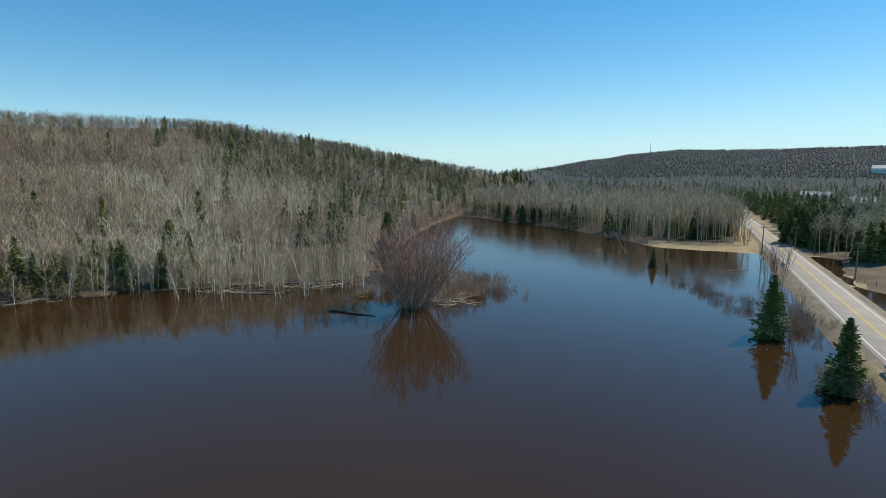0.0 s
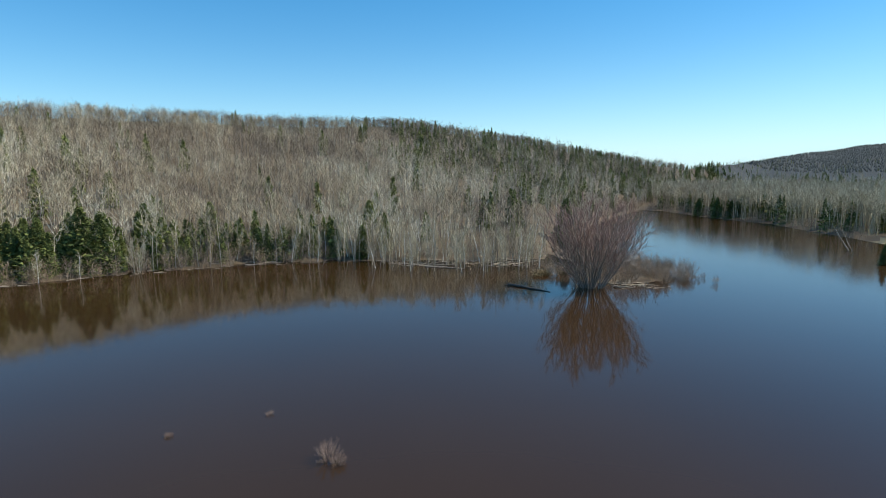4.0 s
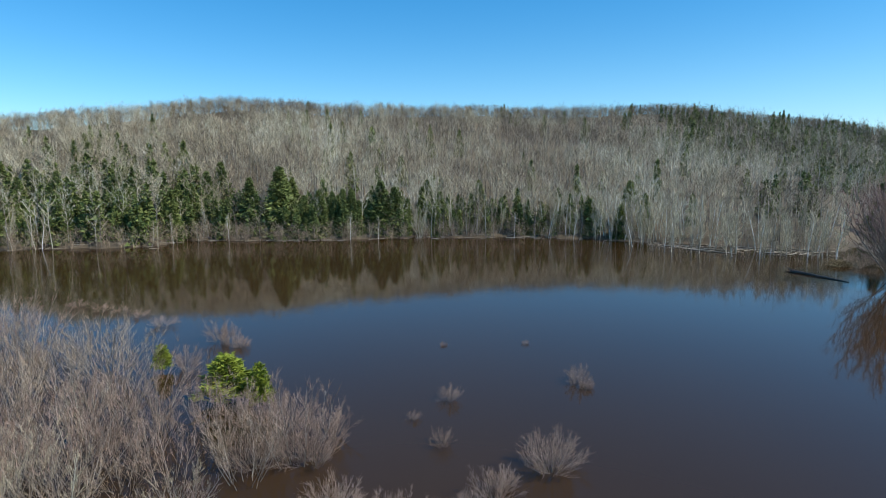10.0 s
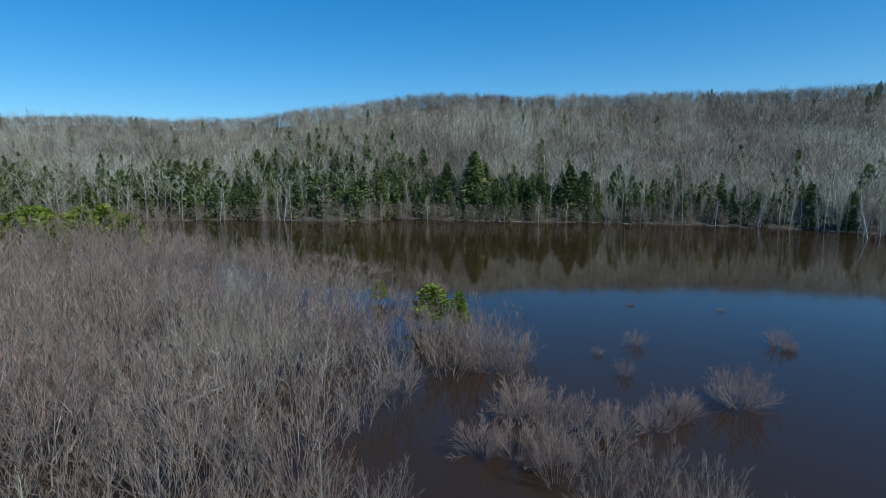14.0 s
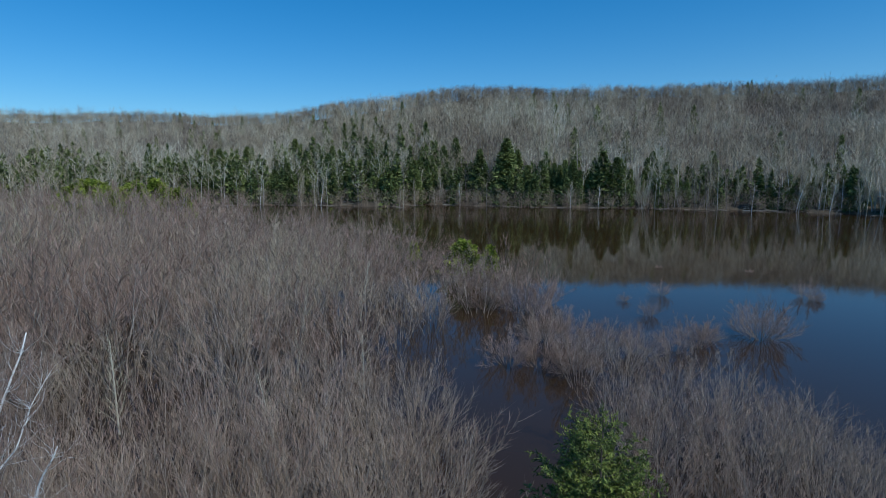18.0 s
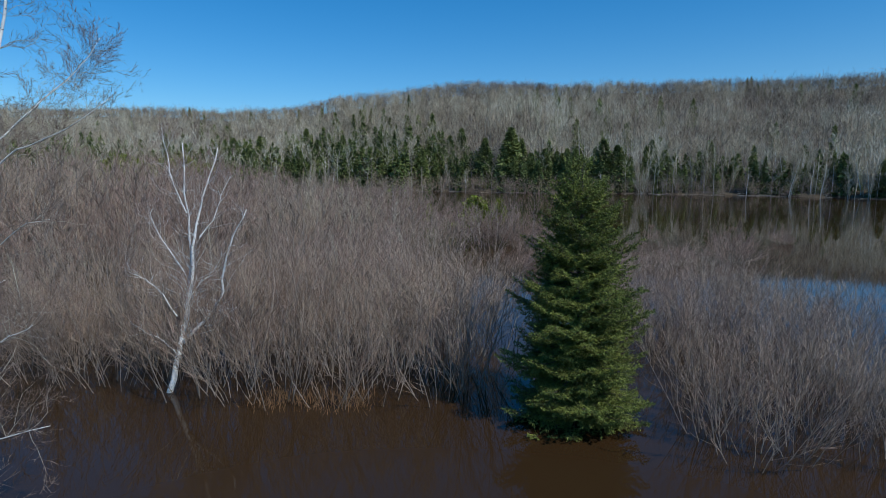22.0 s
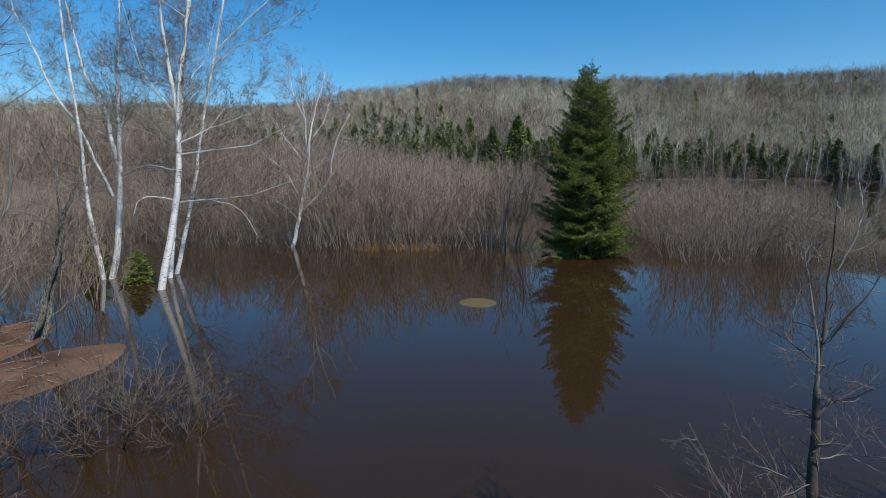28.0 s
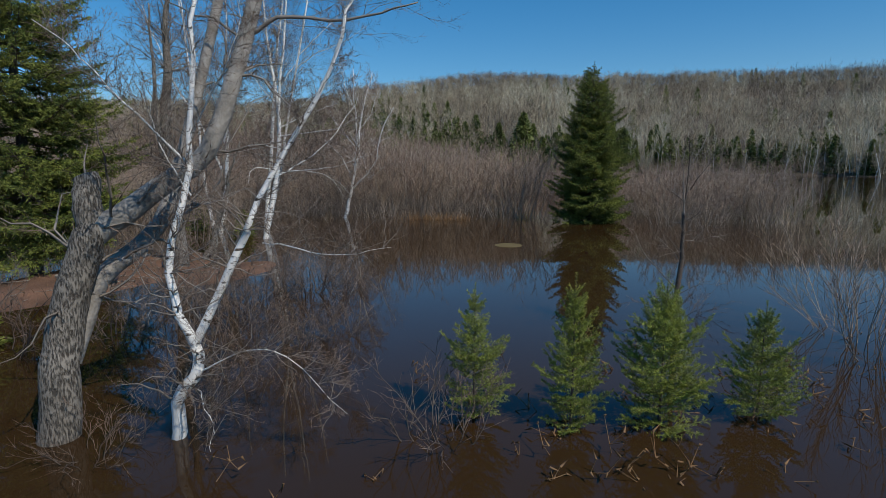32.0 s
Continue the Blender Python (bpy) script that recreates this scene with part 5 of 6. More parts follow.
shaped_tree("birch_tree", [
    (0.082, 0.012, BIRCH, [(21.87, -28.83, -0.12), (21.65, -28.4, 2.05), (21.41, -28.36, 3.7), (21.09, -28.63, 5.42), (20.71, -28.71, 7.78)]),
    (0.047, 0.012, BIRCH, [(21.54, -28.36, 2.83), (21.44, -28.31, 3.22), (21.06, -28.21, 5.17), (20.78, -28.05, 6.59), (20.51, -27.95, 8.21)]),
    (0.058, 0.012, BIRCH, [(20.58, -28.97, -0.12), (20.09, -28.63, 3.79), (19.93, -28.55, 4.95), (19.76, -28.35, 6.43), (19.48, -28.16, 8.53)]),
    (0.055, 0.012, BIRCH, [(20.08, -28.97, -0.12), (19.91, -28.49, 1.77), (19.75, -28.26, 3.16), (19.33, -27.52, 7.04), (19.16, -27.36, 8.41)]),
    (0.029, 0.006, BIRCH, [(21.7, -28.36, 1.8), (21.96, -27.72, 1.88), (22.23, -27.01, 1.94), (22.67, -25.96, 2.31)])] + [
    (0.017, 0.004, BIRCH, [(21.93, -27.72, 1.87), (22.33, -27.23, 1.79), (22.71, -26.91, 1.59), (23.13, -26.6, 1.09)]),
    (0.025, 0.006, BIRCH, [(21.54, -28.36, 2.79), (22.02, -26.81, 2.93), (22.15, -26.45, 3.14), (22.28, -26.1, 3.31)]),
    (0.025, 0.006, BIRCH, [(21.52, -28.32, 3.04), (21.45, -27.76, 3.36), (21.39, -27.31, 3.53), (21.32, -26.86, 3.75)]),
    (0.027, 0.006, BIRCH, [(19.56, -27.92, 4.93), (19.77, -27.27, 5.4), (20.05, -26.44, 5.7), (20.26, -25.79, 6.14)]),
    (0.027, 0.006, BIRCH, [(19.51, -27.86, 5.32), (19.37, -27.25, 6.02), (19.26, -26.54, 6.65), (19.07, -26.23, 7.2)]),
    (0.023, 0.006, BIRCH, [(21.03, -28.31, 4.21), (20.82, -28.08, 4.58), (20.59, -27.84, 5.06), (20.31, -27.73, 5.73)])] + [
    (0.021, 0.005, BIRCH, [(21.67, -28.45, 1.85), (21.71, -28.96, 1.95), (21.87, -29.14, 1.78), (22.08, -29.17, 1.49)]),
    (0.021, 0.005, BIRCH, [(21.58, -28.4, 2.47), (21.29, -29.02, 2.59), (21.07, -29.51, 2.44), (20.86, -29.91, 2.29)]),
    (0.027, 0.006, BIRCH, [(21.42, -28.35, 3.64), (21.11, -28.83, 4.12), (20.79, -29.21, 4.83), (20.22, -29.64, 6.26)]),
    (0.023, 0.006, BIRCH, [(21.17, -28.11, 5.62), (20.89, -28.65, 6.04), (20.59, -29.17, 6.53), (20.36, -29.41, 7.01)]),
    (0.021, 0.005, BIRCH, [(19.74, -28.22, 3.26), (19.86, -27.72, 3.95), (20.0, -27.25, 4.34), (20.2, -26.78, 4.41)])], "clump of tall white birch stems leaning over flood water", 1102, 9.0, 1.0, TWIG_DARK, kids=10, limb_mat=BARK_PALE, hair=0.0040, pull=0.12)
shaped_tree("birch_tree", [
    (0.075, 0.01, BIRCH, [(20.36, -30.27, -0.09), (20.15, -30.05, 1.62), (19.8, -29.95, 4.07), (19.63, -30.0, 5.09), (19.25, -29.88, 7.74)]),
    (0.05, 0.01, BIRCH, [(20.01, -30.02, 2.61), (19.68, -30.35, 3.83), (19.34, -30.84, 4.95), (18.9, -31.24, 6.44), (18.61, -31.37, 7.74)]),
    (0.055, 0.01, BIRCH, [(20.43, -30.4, -0.03), (20.23, -30.59, 1.63), (20.06, -30.62, 2.96), (19.59, -31.08, 6.25), (19.45, -31.15, 7.33)]),
    (0.034, 0.008, BIRCH, [(20.09, -30.16, 1.87), (19.83, -30.82, 3.47), (19.61, -31.54, 4.7), (19.5, -31.93, 5.75), (19.44, -32.19, 6.57)]),
    (0.018, 0.005, BIRCH, [(20.06, -30.05, 2.23), (20.31, -29.53, 2.48), (20.58, -29.05, 2.51), (20.8, -28.75, 2.61)])] + [
    (0.016, 0.005, BIRCH, [(20.02, -30.67, 1.6), (19.7, -31.05, 1.97), (19.42, -31.43, 2.15), (19.13, -31.84, 2.34)]),
    (0.016, 0.005, BIRCH, [(19.9, -29.99, 3.36), (19.74, -29.72, 3.87), (19.53, -29.56, 4.53), (19.31, -29.52, 5.19)])], "pair of tall white birch stems rooted in flood water", 1103, 9.0, 1.0, TWIG_DARK, kids=10, limb_mat=BARK_PALE, hair=0.0040, pull=0.12)
shaped_tree("birch_tree", [
    (0.054, 0.038, BIRCH, [(33.2, -28.29, -0.07), (33.31, -28.17, 0.39), (33.37, -28.08, 0.76)]),
    (0.034, 0.007, BIRCH, [(33.37, -28.08, 0.75), (33.28, -28.18, 1.19), (33.19, -28.01, 2.14), (32.94, -27.99, 3.27), (32.83, -27.87, 3.81)]),
    (0.034, 0.007, BIRCH, [(33.37, -28.08, 0.75), (33.45, -27.62, 1.48), (33.43, -27.56, 1.75), (33.44, -27.02, 2.71), (33.38, -26.91, 3.28)]),
    (0.015, 0.003, BIRCH, [(33.16, -28.1, 2.04), (33.21, -28.37, 2.36), (33.19, -28.67, 2.73), (33.2, -28.94, 2.96)]),
    (0.011, 0.002, BIRCH, [(33.36, -28.07, 0.54), (33.61, -27.68, 0.77), (33.76, -27.45, 0.76), (34.05, -27.06, 0.44)])] + [
    (0.009, 0.002, BIRCH, [(33.47, -27.57, 1.48), (33.69, -27.28, 1.47), (33.85, -27.03, 1.45), (34.0, -26.75, 1.5)]),
    (0.01, 0.002, BIRCH, [(33.21, -28.07, 1.8), (33.31, -28.17, 1.98), (33.36, -28.25, 2.24), (33.43, -28.24, 2.45)]),
    (0.01, 0.002, BIRCH, [(33.47, -27.46, 1.94), (33.34, -27.27, 2.02), (33.21, -27.03, 2.19), (33.09, -26.85, 2.53)]),
    (0.01, 0.002, BIRCH, [(33.16, -28.0, 2.32), (33.4, -27.76, 2.65), (33.49, -27.63, 2.89), (33.57, -27.57, 3.14)]),
    (0.008, 0.002, BIRCH, [(33.37, -28.08, 0.42), (33.5, -28.01, 0.34), (33.58, -27.97, 0.21), (33.66, -27.96, 0.08)])], "forked white birch leaning out of dark flood water", 1104, 26.0, 0.42, TWIG_DARK, kids=9, limb_mat=BARK_GREY, hair=0.0020)
shaped_tree("grey_tree", [
    (0.125, 0.03, BARK_OLD, [(25.99, -29.95, 0.01), (25.49, -30.25, 2.81), (25.35, -30.14, 3.88), (25.22, -30.16, 4.7), (25.09, -30.01, 5.76)]),
    (0.06, 0.015, BARK_OLD, [(25.72, -30.15, 1.42), (25.67, -30.28, 2.24), (25.58, -30.35, 3.2), (25.52, -30.39, 4.14), (25.48, -30.35, 5.06)]),
    (0.035, 0.008, BARK_GREY, [(25.83, -30.06, 0.84), (25.97, -29.7, 1.43), (26.07, -29.42, 2.0), (26.15, -29.3, 2.63), (26.25, -29.07, 3.24)]),
    (0.028, 0.006, BARK_GREY, [(25.46, -30.17, 3.14), (25.35, -29.87, 3.24), (25.24, -29.52, 3.43), (25.12, -29.06, 3.88)]),
    (0.028, 0.006, BARK_GREY, [(25.34, -30.18, 3.88), (25.22, -29.91, 4.23), (25.14, -29.63, 4.43), (25.0, -29.42, 4.81)])], "old grey many-branched tree on the red-brown bank", 1106, 6.0, 1.0, TWIG_DARK, kids=7, sides=12, limb_mat=BARK_GREY, hair=0.0026)
shaped_tree("grey_tree", [
    (0.060, 0.02, BARK_OLD, [(25.22, -29.72, -0.05), (25.17, -29.48, 0.71), (25.12, -29.3, 1.28), (25.08, -29.1, 1.85), (25.02, -28.9, 2.5)]),
    (0.045, 0.015, BARK_OLD, [(25.04, -29.6, -0.05), (24.95, -29.47, 0.83), (24.85, -29.3, 1.66), (24.72, -29.32, 2.5)])], "pair of slim leaning grey trunks at the bank", 1107, 9.0, 0.7, TWIG_DARK, kids=6, limb_mat=BARK_GREY, hair=0.0022)
shaped_tree("broken_tree", [
    (0.14, 0.11, BARK_OLD, [(33.07, -29.14, -0.07), (32.98, -29.09, 0.56), (32.92, -29.02, 1.02), (32.85, -28.92, 1.39), (32.82, -28.86, 1.56)]),
    (0.105, 0.088, BARK_OLD, [(32.83, -28.87, 1.49), (32.79, -28.89, 1.73), (32.75, -28.91, 1.93)]),
    (0.1, 0.045, BARK_UP, [(32.83, -28.89, 1.47), (32.81, -28.56, 1.72), (32.59, -28.05, 2.11), (32.49, -27.64, 3.34), (32.4, -27.55, 4.02)]),
    (0.09, 0.04, BARK_UP, [(32.93, -29.08, 0.54), (32.67, -28.92, 1.14), (32.28, -28.52, 1.49), (31.99, -28.36, 2.23), (31.79, -27.85, 4.2)]),
    (0.03, 0.01, BARK_GREY, [(32.52, -27.71, 3.05), (32.66, -27.43, 3.16), (32.9, -26.82, 3.11), (33.08, -26.41, 3.21)])], "old grey tree with a snapped top and a leaning limb", 1105, 4.0, 0.9, TWIG_DARK, kids=8, sides=20, limb_mat=BARK_GREY, hair=0.0016)

# ---- young spruces by the bank ----
def young_spruce(seed, h, r, whorls=8, per=6):
    """Trunk, twigs and needles of a small open spruce: whorls of upswept branches with side shoots, needles all along them."""
    g = np.random.default_rng(seed)
    up = np.array([0, 0, 1.0])
    trunk = [(up * h * k / 5, up * h * (k + 1) / 5, 0.012 * (1 - k / 5.6), 0.012 * (1 - (k + 1) / 5.6)) for k in range(5)]
    axes = [(up * h * 0.62, up * h, 0.003)]
    for k in range(5):
        a = k * 1.26 + g.random()
        axes.append((up * h * 0.86, up * h * 0.86 + unit(np.array([math.cos(a), math.sin(a), 1.5])) * h * g.uniform(0.06, 0.11), 0.002))
    for w in range(whorls):
        u = 0.04 + 0.74 * w / (whorls - 1) + g.uniform(-0.02, 0.02)
        turn = g.random() * 6.28
        for k in range(per):
            a = turn + (k + g.uniform(-0.3, 0.3)) * 6.283 / per
            reach = (r * min(1.0, (1 - u) / 0.62) ** 1.15 * (0.78 + 0.22 * min(u / 0.2, 1)) + 0.02) * g.uniform(0.62, 1.18)
            rise = radians(8 + 52 * u + g.uniform(-12, 16))
            way = np.array([math.cos(a) * math.cos(rise), math.sin(a) * math.cos(rise), math.sin(rise)])
            root = up * h * (u + g.uniform(-0.03, 0.03))
            mid = root + way * reach * 0.5
            tip = root + way * reach + up * reach * g.uniform(0.10, 0.30)
            axes += [(root, mid, 0.0026), (mid, tip, 0.0018)]
            side = np.array([-math.sin(a), math.cos(a), 0.25])
            for t in np.arange(0.22, 0.95, 0.16):
                for q in (-1, 1):
                    p = root + (mid - root) * t * 2 if t < 0.5 else mid + (tip - mid) * (t - 0.5) * 2
                    d = unit(way * 0.9 + side * q + up * 0.15 + g.normal(size=3) * 0.15)
                    ln = reach * 0.50 * (1.2 - t) * g.uniform(0.6, 1.25)
                    axes.append((p, p + d * ln, 0.0014))
                    if ln > 0.10:
                        for c in (-1, 1):
                            axes.append((p + d * ln * 0.45, p + d * ln * 0.45 + unit(d + c * way * 0.8 + up * 0.2) * ln * 0.42, 0.0012))
    p, q = np.array([t[0] for t in axes]), np.array([t[1] for t in axes])
    return trunk, [(a, b, w, 0.0008) for a, b, w in axes], needle_rows(g, p, q, 480, 0.019, 0.0021, 35, 70)


for n, (x, y, h, r, seed, per) in enumerate([(33.38, -26.02, 1.15, 0.30, 1, 6), (33.66, -25.31, 1.25, 0.30, 2, 8), (33.80, -24.63, 1.26, 0.41, 3, 9), (33.85, -23.78, 1.00, 0.33, 4, 6)]):
    trunk, twigs, needles = young_spruce(1200 + seed, h, r, 10, per)
    ob = thing("young_spruce", at(x, y, -0.03, 50 * n), "small bright green young spruce half drowned in flood water", "conifer", "young spruces")
    part("trunk", sticks(trunk, 6), BARK_DARK, ob)
    tagged(part("branch_frame", sticks(twigs), BARK_GREY, ob), kind="stuff")
    part("needles", needles, NEEDLES_YOUNG, ob)

# bare sapling and bushes near the bank
THIN = []
for n in range(2):
    lv = vase_kit(870 + n, 15, 62, 0.0075, 7, 4, 0.0034, 0.0024, 0.24, 0.18, 0.30, 1.05, 0.14)
    THIN.append(shrub_thing("bank_bush", at(*[(30.6, -29.0), (28.9, -31.8)][n], -0.03, 80 * n, 0.9), lv, "tangled bare bush at the flooded bank", BARK_DARK, TWIG_DARK, "bank bushes", sides=4, branch_mat=TWIG_DARK))
shaped_tree("bare_sapling", [
    (0.034, 0.016, BARK_DARK, [(32.19, -23.37, -0.08), (32.11, -23.32, 0.65), (32.07, -23.27, 1.0), (32.02, -23.25, 1.31), (32.0, -23.23, 1.51)]),
    (0.014, 0.003, BARK_GREY, [(32.01, -23.23, 1.45), (32.01, -23.27, 1.71), (31.82, -23.15, 1.97), (31.85, -23.24, 2.15)]),
    (0.0155, 0.003, BARK_DARK, [(32.0, -23.23, 1.49), (31.98, -23.17, 1.78), (31.94, -23.13, 2.06), (32.05, -23.28, 2.49)]),
    (0.01, 0.002, BARK_DARK, [(31.98, -23.16, 1.74), (32.05, -23.06, 1.94), (32.02, -22.93, 2.06), (31.98, -22.8, 2.16)]),
    (0.008, 0.002, BARK_GREY, [(31.94, -23.12, 2.05), (31.92, -23.01, 2.21), (31.85, -22.91, 2.31), (31.69, -22.71, 2.43)]),
    (0.013, 0.003, BARK_GREY, [(32.11, -23.34, 0.65), (32.02, -23.48, 0.83), (31.9, -23.63, 1.05), (32.0, -23.88, 1.42)]),
    (0.008, 0.002, BARK_GREY, [(32.07, -23.3, 0.95), (31.96, -23.3, 1.05), (32.07, -23.51, 1.18), (32.07, -23.61, 1.24)]),
    (0.007, 0.002, BARK_DARK, [(32.12, -23.3, 0.6), (32.13, -23.16, 0.67), (32.18, -23.03, 0.72), (32.07, -22.74, 0.64)]),
    (0.007, 0.002, BARK_DARK, [(32.02, -23.23, 1.39), (31.99, -23.12, 1.42), (32.08, -23.11, 1.48), (32.25, -23.18, 1.61)]),
    (0.006, 0.002, BARK_GREY, [(32.05, -23.23, 1.19), (32.01, -23.01, 1.16), (32.21, -23.02, 1.24), (32.07, -22.72, 1.23)]),
    (0.007, 0.002, BARK_DARK, [(31.98, -23.24, 1.62), (31.91, -23.28, 1.68), (31.85, -23.33, 1.74), (32.04, -23.6, 1.86)])], "slender grey bare sapling standing in flood water", 1301, 11.0, 0.30, TWIG_DARK, kids=5, limb_mat=BARK_GREY, hair=0.0016, kink=0.2)
for n, (x, y, h, wide) in enumerate([(33.63, -26.37, 0.80, 1.1), (33.4, -28.75, 0.5, 1.3), (33.0, -21.6, 1.6, 1.0), (32.2, -20.9, 1.7, 1.0), (28.65, -27.5, 0.95, 1.1), (28.6, -28.1, 0.85, 1.2), (28.7, -26.85, 0.6, 1.3), (28.0, -28.15, 0.8, 1.3), (27.9, -27.4, 0.8, 1.2), (30.97, -27.03, 0.62, 1.1),
                                     (31.06, -27.4, 0.6, 1.2), (29.6, -28.3, 0.8, 1.2), (28.15, -26.86, 0.5, 1.3), (29.3, -29.1, 0.9, 1.2), (30.4, -28.2, 0.6, 1.3), (28.7, -28.9, 0.8, 1.2), (31.0, -30.6, 1.0, 1.2), (30.99, -22.49, 0.55, 1.4), (30.6, -29.6, 0.9, 1.1),
                                     (22.6, -30.4, 2.2, 1.0), (24.0, -31.2, 2.0, 1.0), (22.0, -32.4, 2.6, 1.0), (25.4, -32.2, 1.8, 1.0), (23.0, -29.6, 1.4, 1.0)]):
    p = ALDER_THINGS[(n + 2) % 6] if h > 1.25 else THIN[n % 2]
    c = copy_thing(p, at(x, y, -0.03, 61 * n, h * wide, 1 / wide) @ Matrix.Diagonal([1 / s for s in p.scale] + [1]))
    tagged(c, "tangled bare bush at the flooded bank", "shrub", "bank bushes")
trunk, frame_wood, needles = bough_spruce(1400, 8.5, 1.9, 30, 8, full=0.8, shape=0.7, bare=0.08, needle=0.06, dense=42, half=0.010)
ob = thing("spruce_tree", at(26.0, -32.5, 0.0, 15), "large shaggy spruce on the bank behind the old tree", "conifer")
part("trunk", sticks(trunk, 8), BARK_DARK, ob)
tagged(part("branch_frame", sticks(frame_wood), BARK_DARK, ob), kind="stuff")
part("needles", needles, NEEDLES, ob)
for n, (x, y, h, r) in enumerate([(21.0, -29.5, 0.8, 0.40), (19.3, -31.0, 1.1, 0.5), (30.8, -31.0, 0.8, 0.45)]):
    wood, green = conifer(np.random.default_rng(1450 + n), h, r, 12, 8, 30, 0.08, 0.25, bare=0.05, droop=0.0, shape=0.7, trunk_r=0.02)
    ob = thing("young_spruce", at(x, y, -0.05, 15), "small green young spruce at the foot of the birches", "conifer", "young spruces")
    part("trunk", sticks(wood), BARK_DARK, ob)
    part("needles", blades(green), NEEDLES, ob)

# dry reeds along the front of the thicket and by the bank
g = np.random.default_rng(1501)
segs = []
for _ in range(420):
    t = g.random()
    x, y = 17.1 + 0.6 * t + g.normal() * 0.25, -24.4 + 2.4 * t + g.normal() * 0.2
    p = np.array([x, y, -0.03])
    segs.append((p, p + np.array([g.normal() * 0.12, g.normal() * 0.12, g.uniform(0.12, 0.42)]), 0.006, 0.0))
tagged(new("dry_reeds", mesh_from("dry_reeds", *sticks(segs), REEDS)), "low tawny dead reeds at the foot of the thicket", "reeds", kind="stuff")

segs = []
for _ in range(70):
    x, y = g.uniform(31.5, 35.2), g.uniform(-28.5, -21.0)
    if g.random() < 0.4:
        x, y = g.uniform(33.2, 34.8), g.uniform(-26, -22.5)
    p = np.array([x, y, -0.02])
    for _ in range(g.integers(2, 6)):
        q = p + np.array([g.normal() * 0.07, g.normal() * 0.07, g.uniform(0.0, 0.12)])
        segs.append((p, q, 0.004, 0.002))
        segs.append((q, q + g.normal(size=3) * 0.035, 0.010, 0.0))
        p = q if g.random() < 0.5 else p
tagged(new("dead_weeds", mesh_from("dead_weeds", *sticks(segs), REEDS)), "curled brown dead weeds poking out of flood water", "weeds", kind="stuff")

# fallen sticks and dead grass on the red-brown bank
segs, turf = [], []
for _ in range(900):
    x, y = 26.6 + g.normal() * 1.6, -30.2 + g.normal() * 1.2
    z = float(ground(x, y))
    if z < 0.01:
        continue
    a, ln = g.random() * 6.28, g.uniform(0.05, 0.45)
    if g.random() < 0.35:
        segs.append((np.array([x, y, z + 0.01]), np.array([x + math.cos(a) * ln, y + math.sin(a) * ln, z + 0.02]), 0.007, 0.003))
    else:
        turf.append((np.array([x, y, z]), np.array([x + g.normal() * 0.05, y + g.normal() * 0.05, z + g.uniform(0.04, 0.16)]), 0.006))
tagged(new("fallen_sticks", mesh_from("fallen_sticks", *sticks(segs), WOOD_GREY)), "short grey sticks fallen on the bank", "sticks", kind="stuff")
tagged(new("dead_grass", mesh_from("dead_grass", *blades(turf), REEDS)), "tufts of dead brown grass on the bank", "grass", kind="stuff")

# pale round disc afloat
bm = bmesh.new()
bmesh.ops.create_cone(bm, cap_ends=True, segments=40, radius1=0.40, radius2=0.34, depth=0.03)
bmesh.ops.bevel(bm, geom=[e for e in bm.edges], offset=0.004, segments=1)
disc = thing("floating_disc", at(24.35, -22.65, -0.009), "pale tan round disc lying flush in flood water", "disc")
part("disc", bm, FOAM, disc)

# ---- road side ----
con_r = [conifer_kit(1600 + i, 26, 9, 18, 0.060, 0.25, 0.30, droop=0.14, ragged=0.45) for i in range(2)]
conifer_thing("spruce_tree", con_r[0], at(47.4, 58.6, -0.1, 0, 8.2 * 1.05, 1 / 1.05), "dark spruce standing in the flooded roadside ditch", NEEDLES_DARK)
conifer_thing("spruce_tree", con_r[1], at(46.6, 40.8, -0.1, 50, 7.4), "dark spruce standing in the flooded roadside ditch", NEEDLES_DARK)
conifer_thing("spruce_tree", con_r[0], at(44.8, 112.2, -0.1, 90, 4.2), "small spruce standing alone in the open flood water", NEEDLES_DARK)
conifer_thing("spruce_tree", con_r[1], at(47.0, 109.0, -0.1, 90, 1.8), "tiny spruce tip beside the lone drowned spruce", NEEDLES)


for n in range(30):
    t = (n + rng.random()) / 30
    x, y = 90 + 42 * t, 149 + 14 * t + rng.uniform(-5, 9)
    p = made[n % 5]
    copy_thing(p, at(x, y, float(ground(x, y)) - 0.2, rng.uniform(0, 360), rng.uniform(8, 12)) @ Matrix.Diagonal([1 / k for k in p.scale] + [1]))["label"] = "tall dark spruce in the row beyond the road"


for n, (x, y, h) in enumerate([(14.7, 219, 8.0), (19.5, 215, 7.0), (23, 218, 9.0), (27.8, 222, 8.5), (42.8, 226, 9.5), (62.8, 170, 8.5), (68.6, 165, 10.0), (72.5, 166, 9.0), (80.6, 175, 9.0), (8.0, 226, 7.5)]):
    p = made[n % 5]
    copy_thing(p, at(x, y, max(float(ground(x, y)), 0.0) - 0.2, 71 * n, h) @ Matrix.Diagonal([1 / k for k in p.scale] + [1]))["label"] = "dark spruce at the edge of the river bank"
log_thing("leaning_trunk", (42.7, 132.7, -0.1), (39.6, 134.5, 5.2), 0.14, "bleached dead trunk leaning out of the river", WOOD_GREY, False)
log_thing("leaning_trunk", (43.3, 133.0, -0.1), (41.6, 135.5, 4.2), 0.10, "bleached dead trunk leaning out of the river", WOOD_GREY, False)


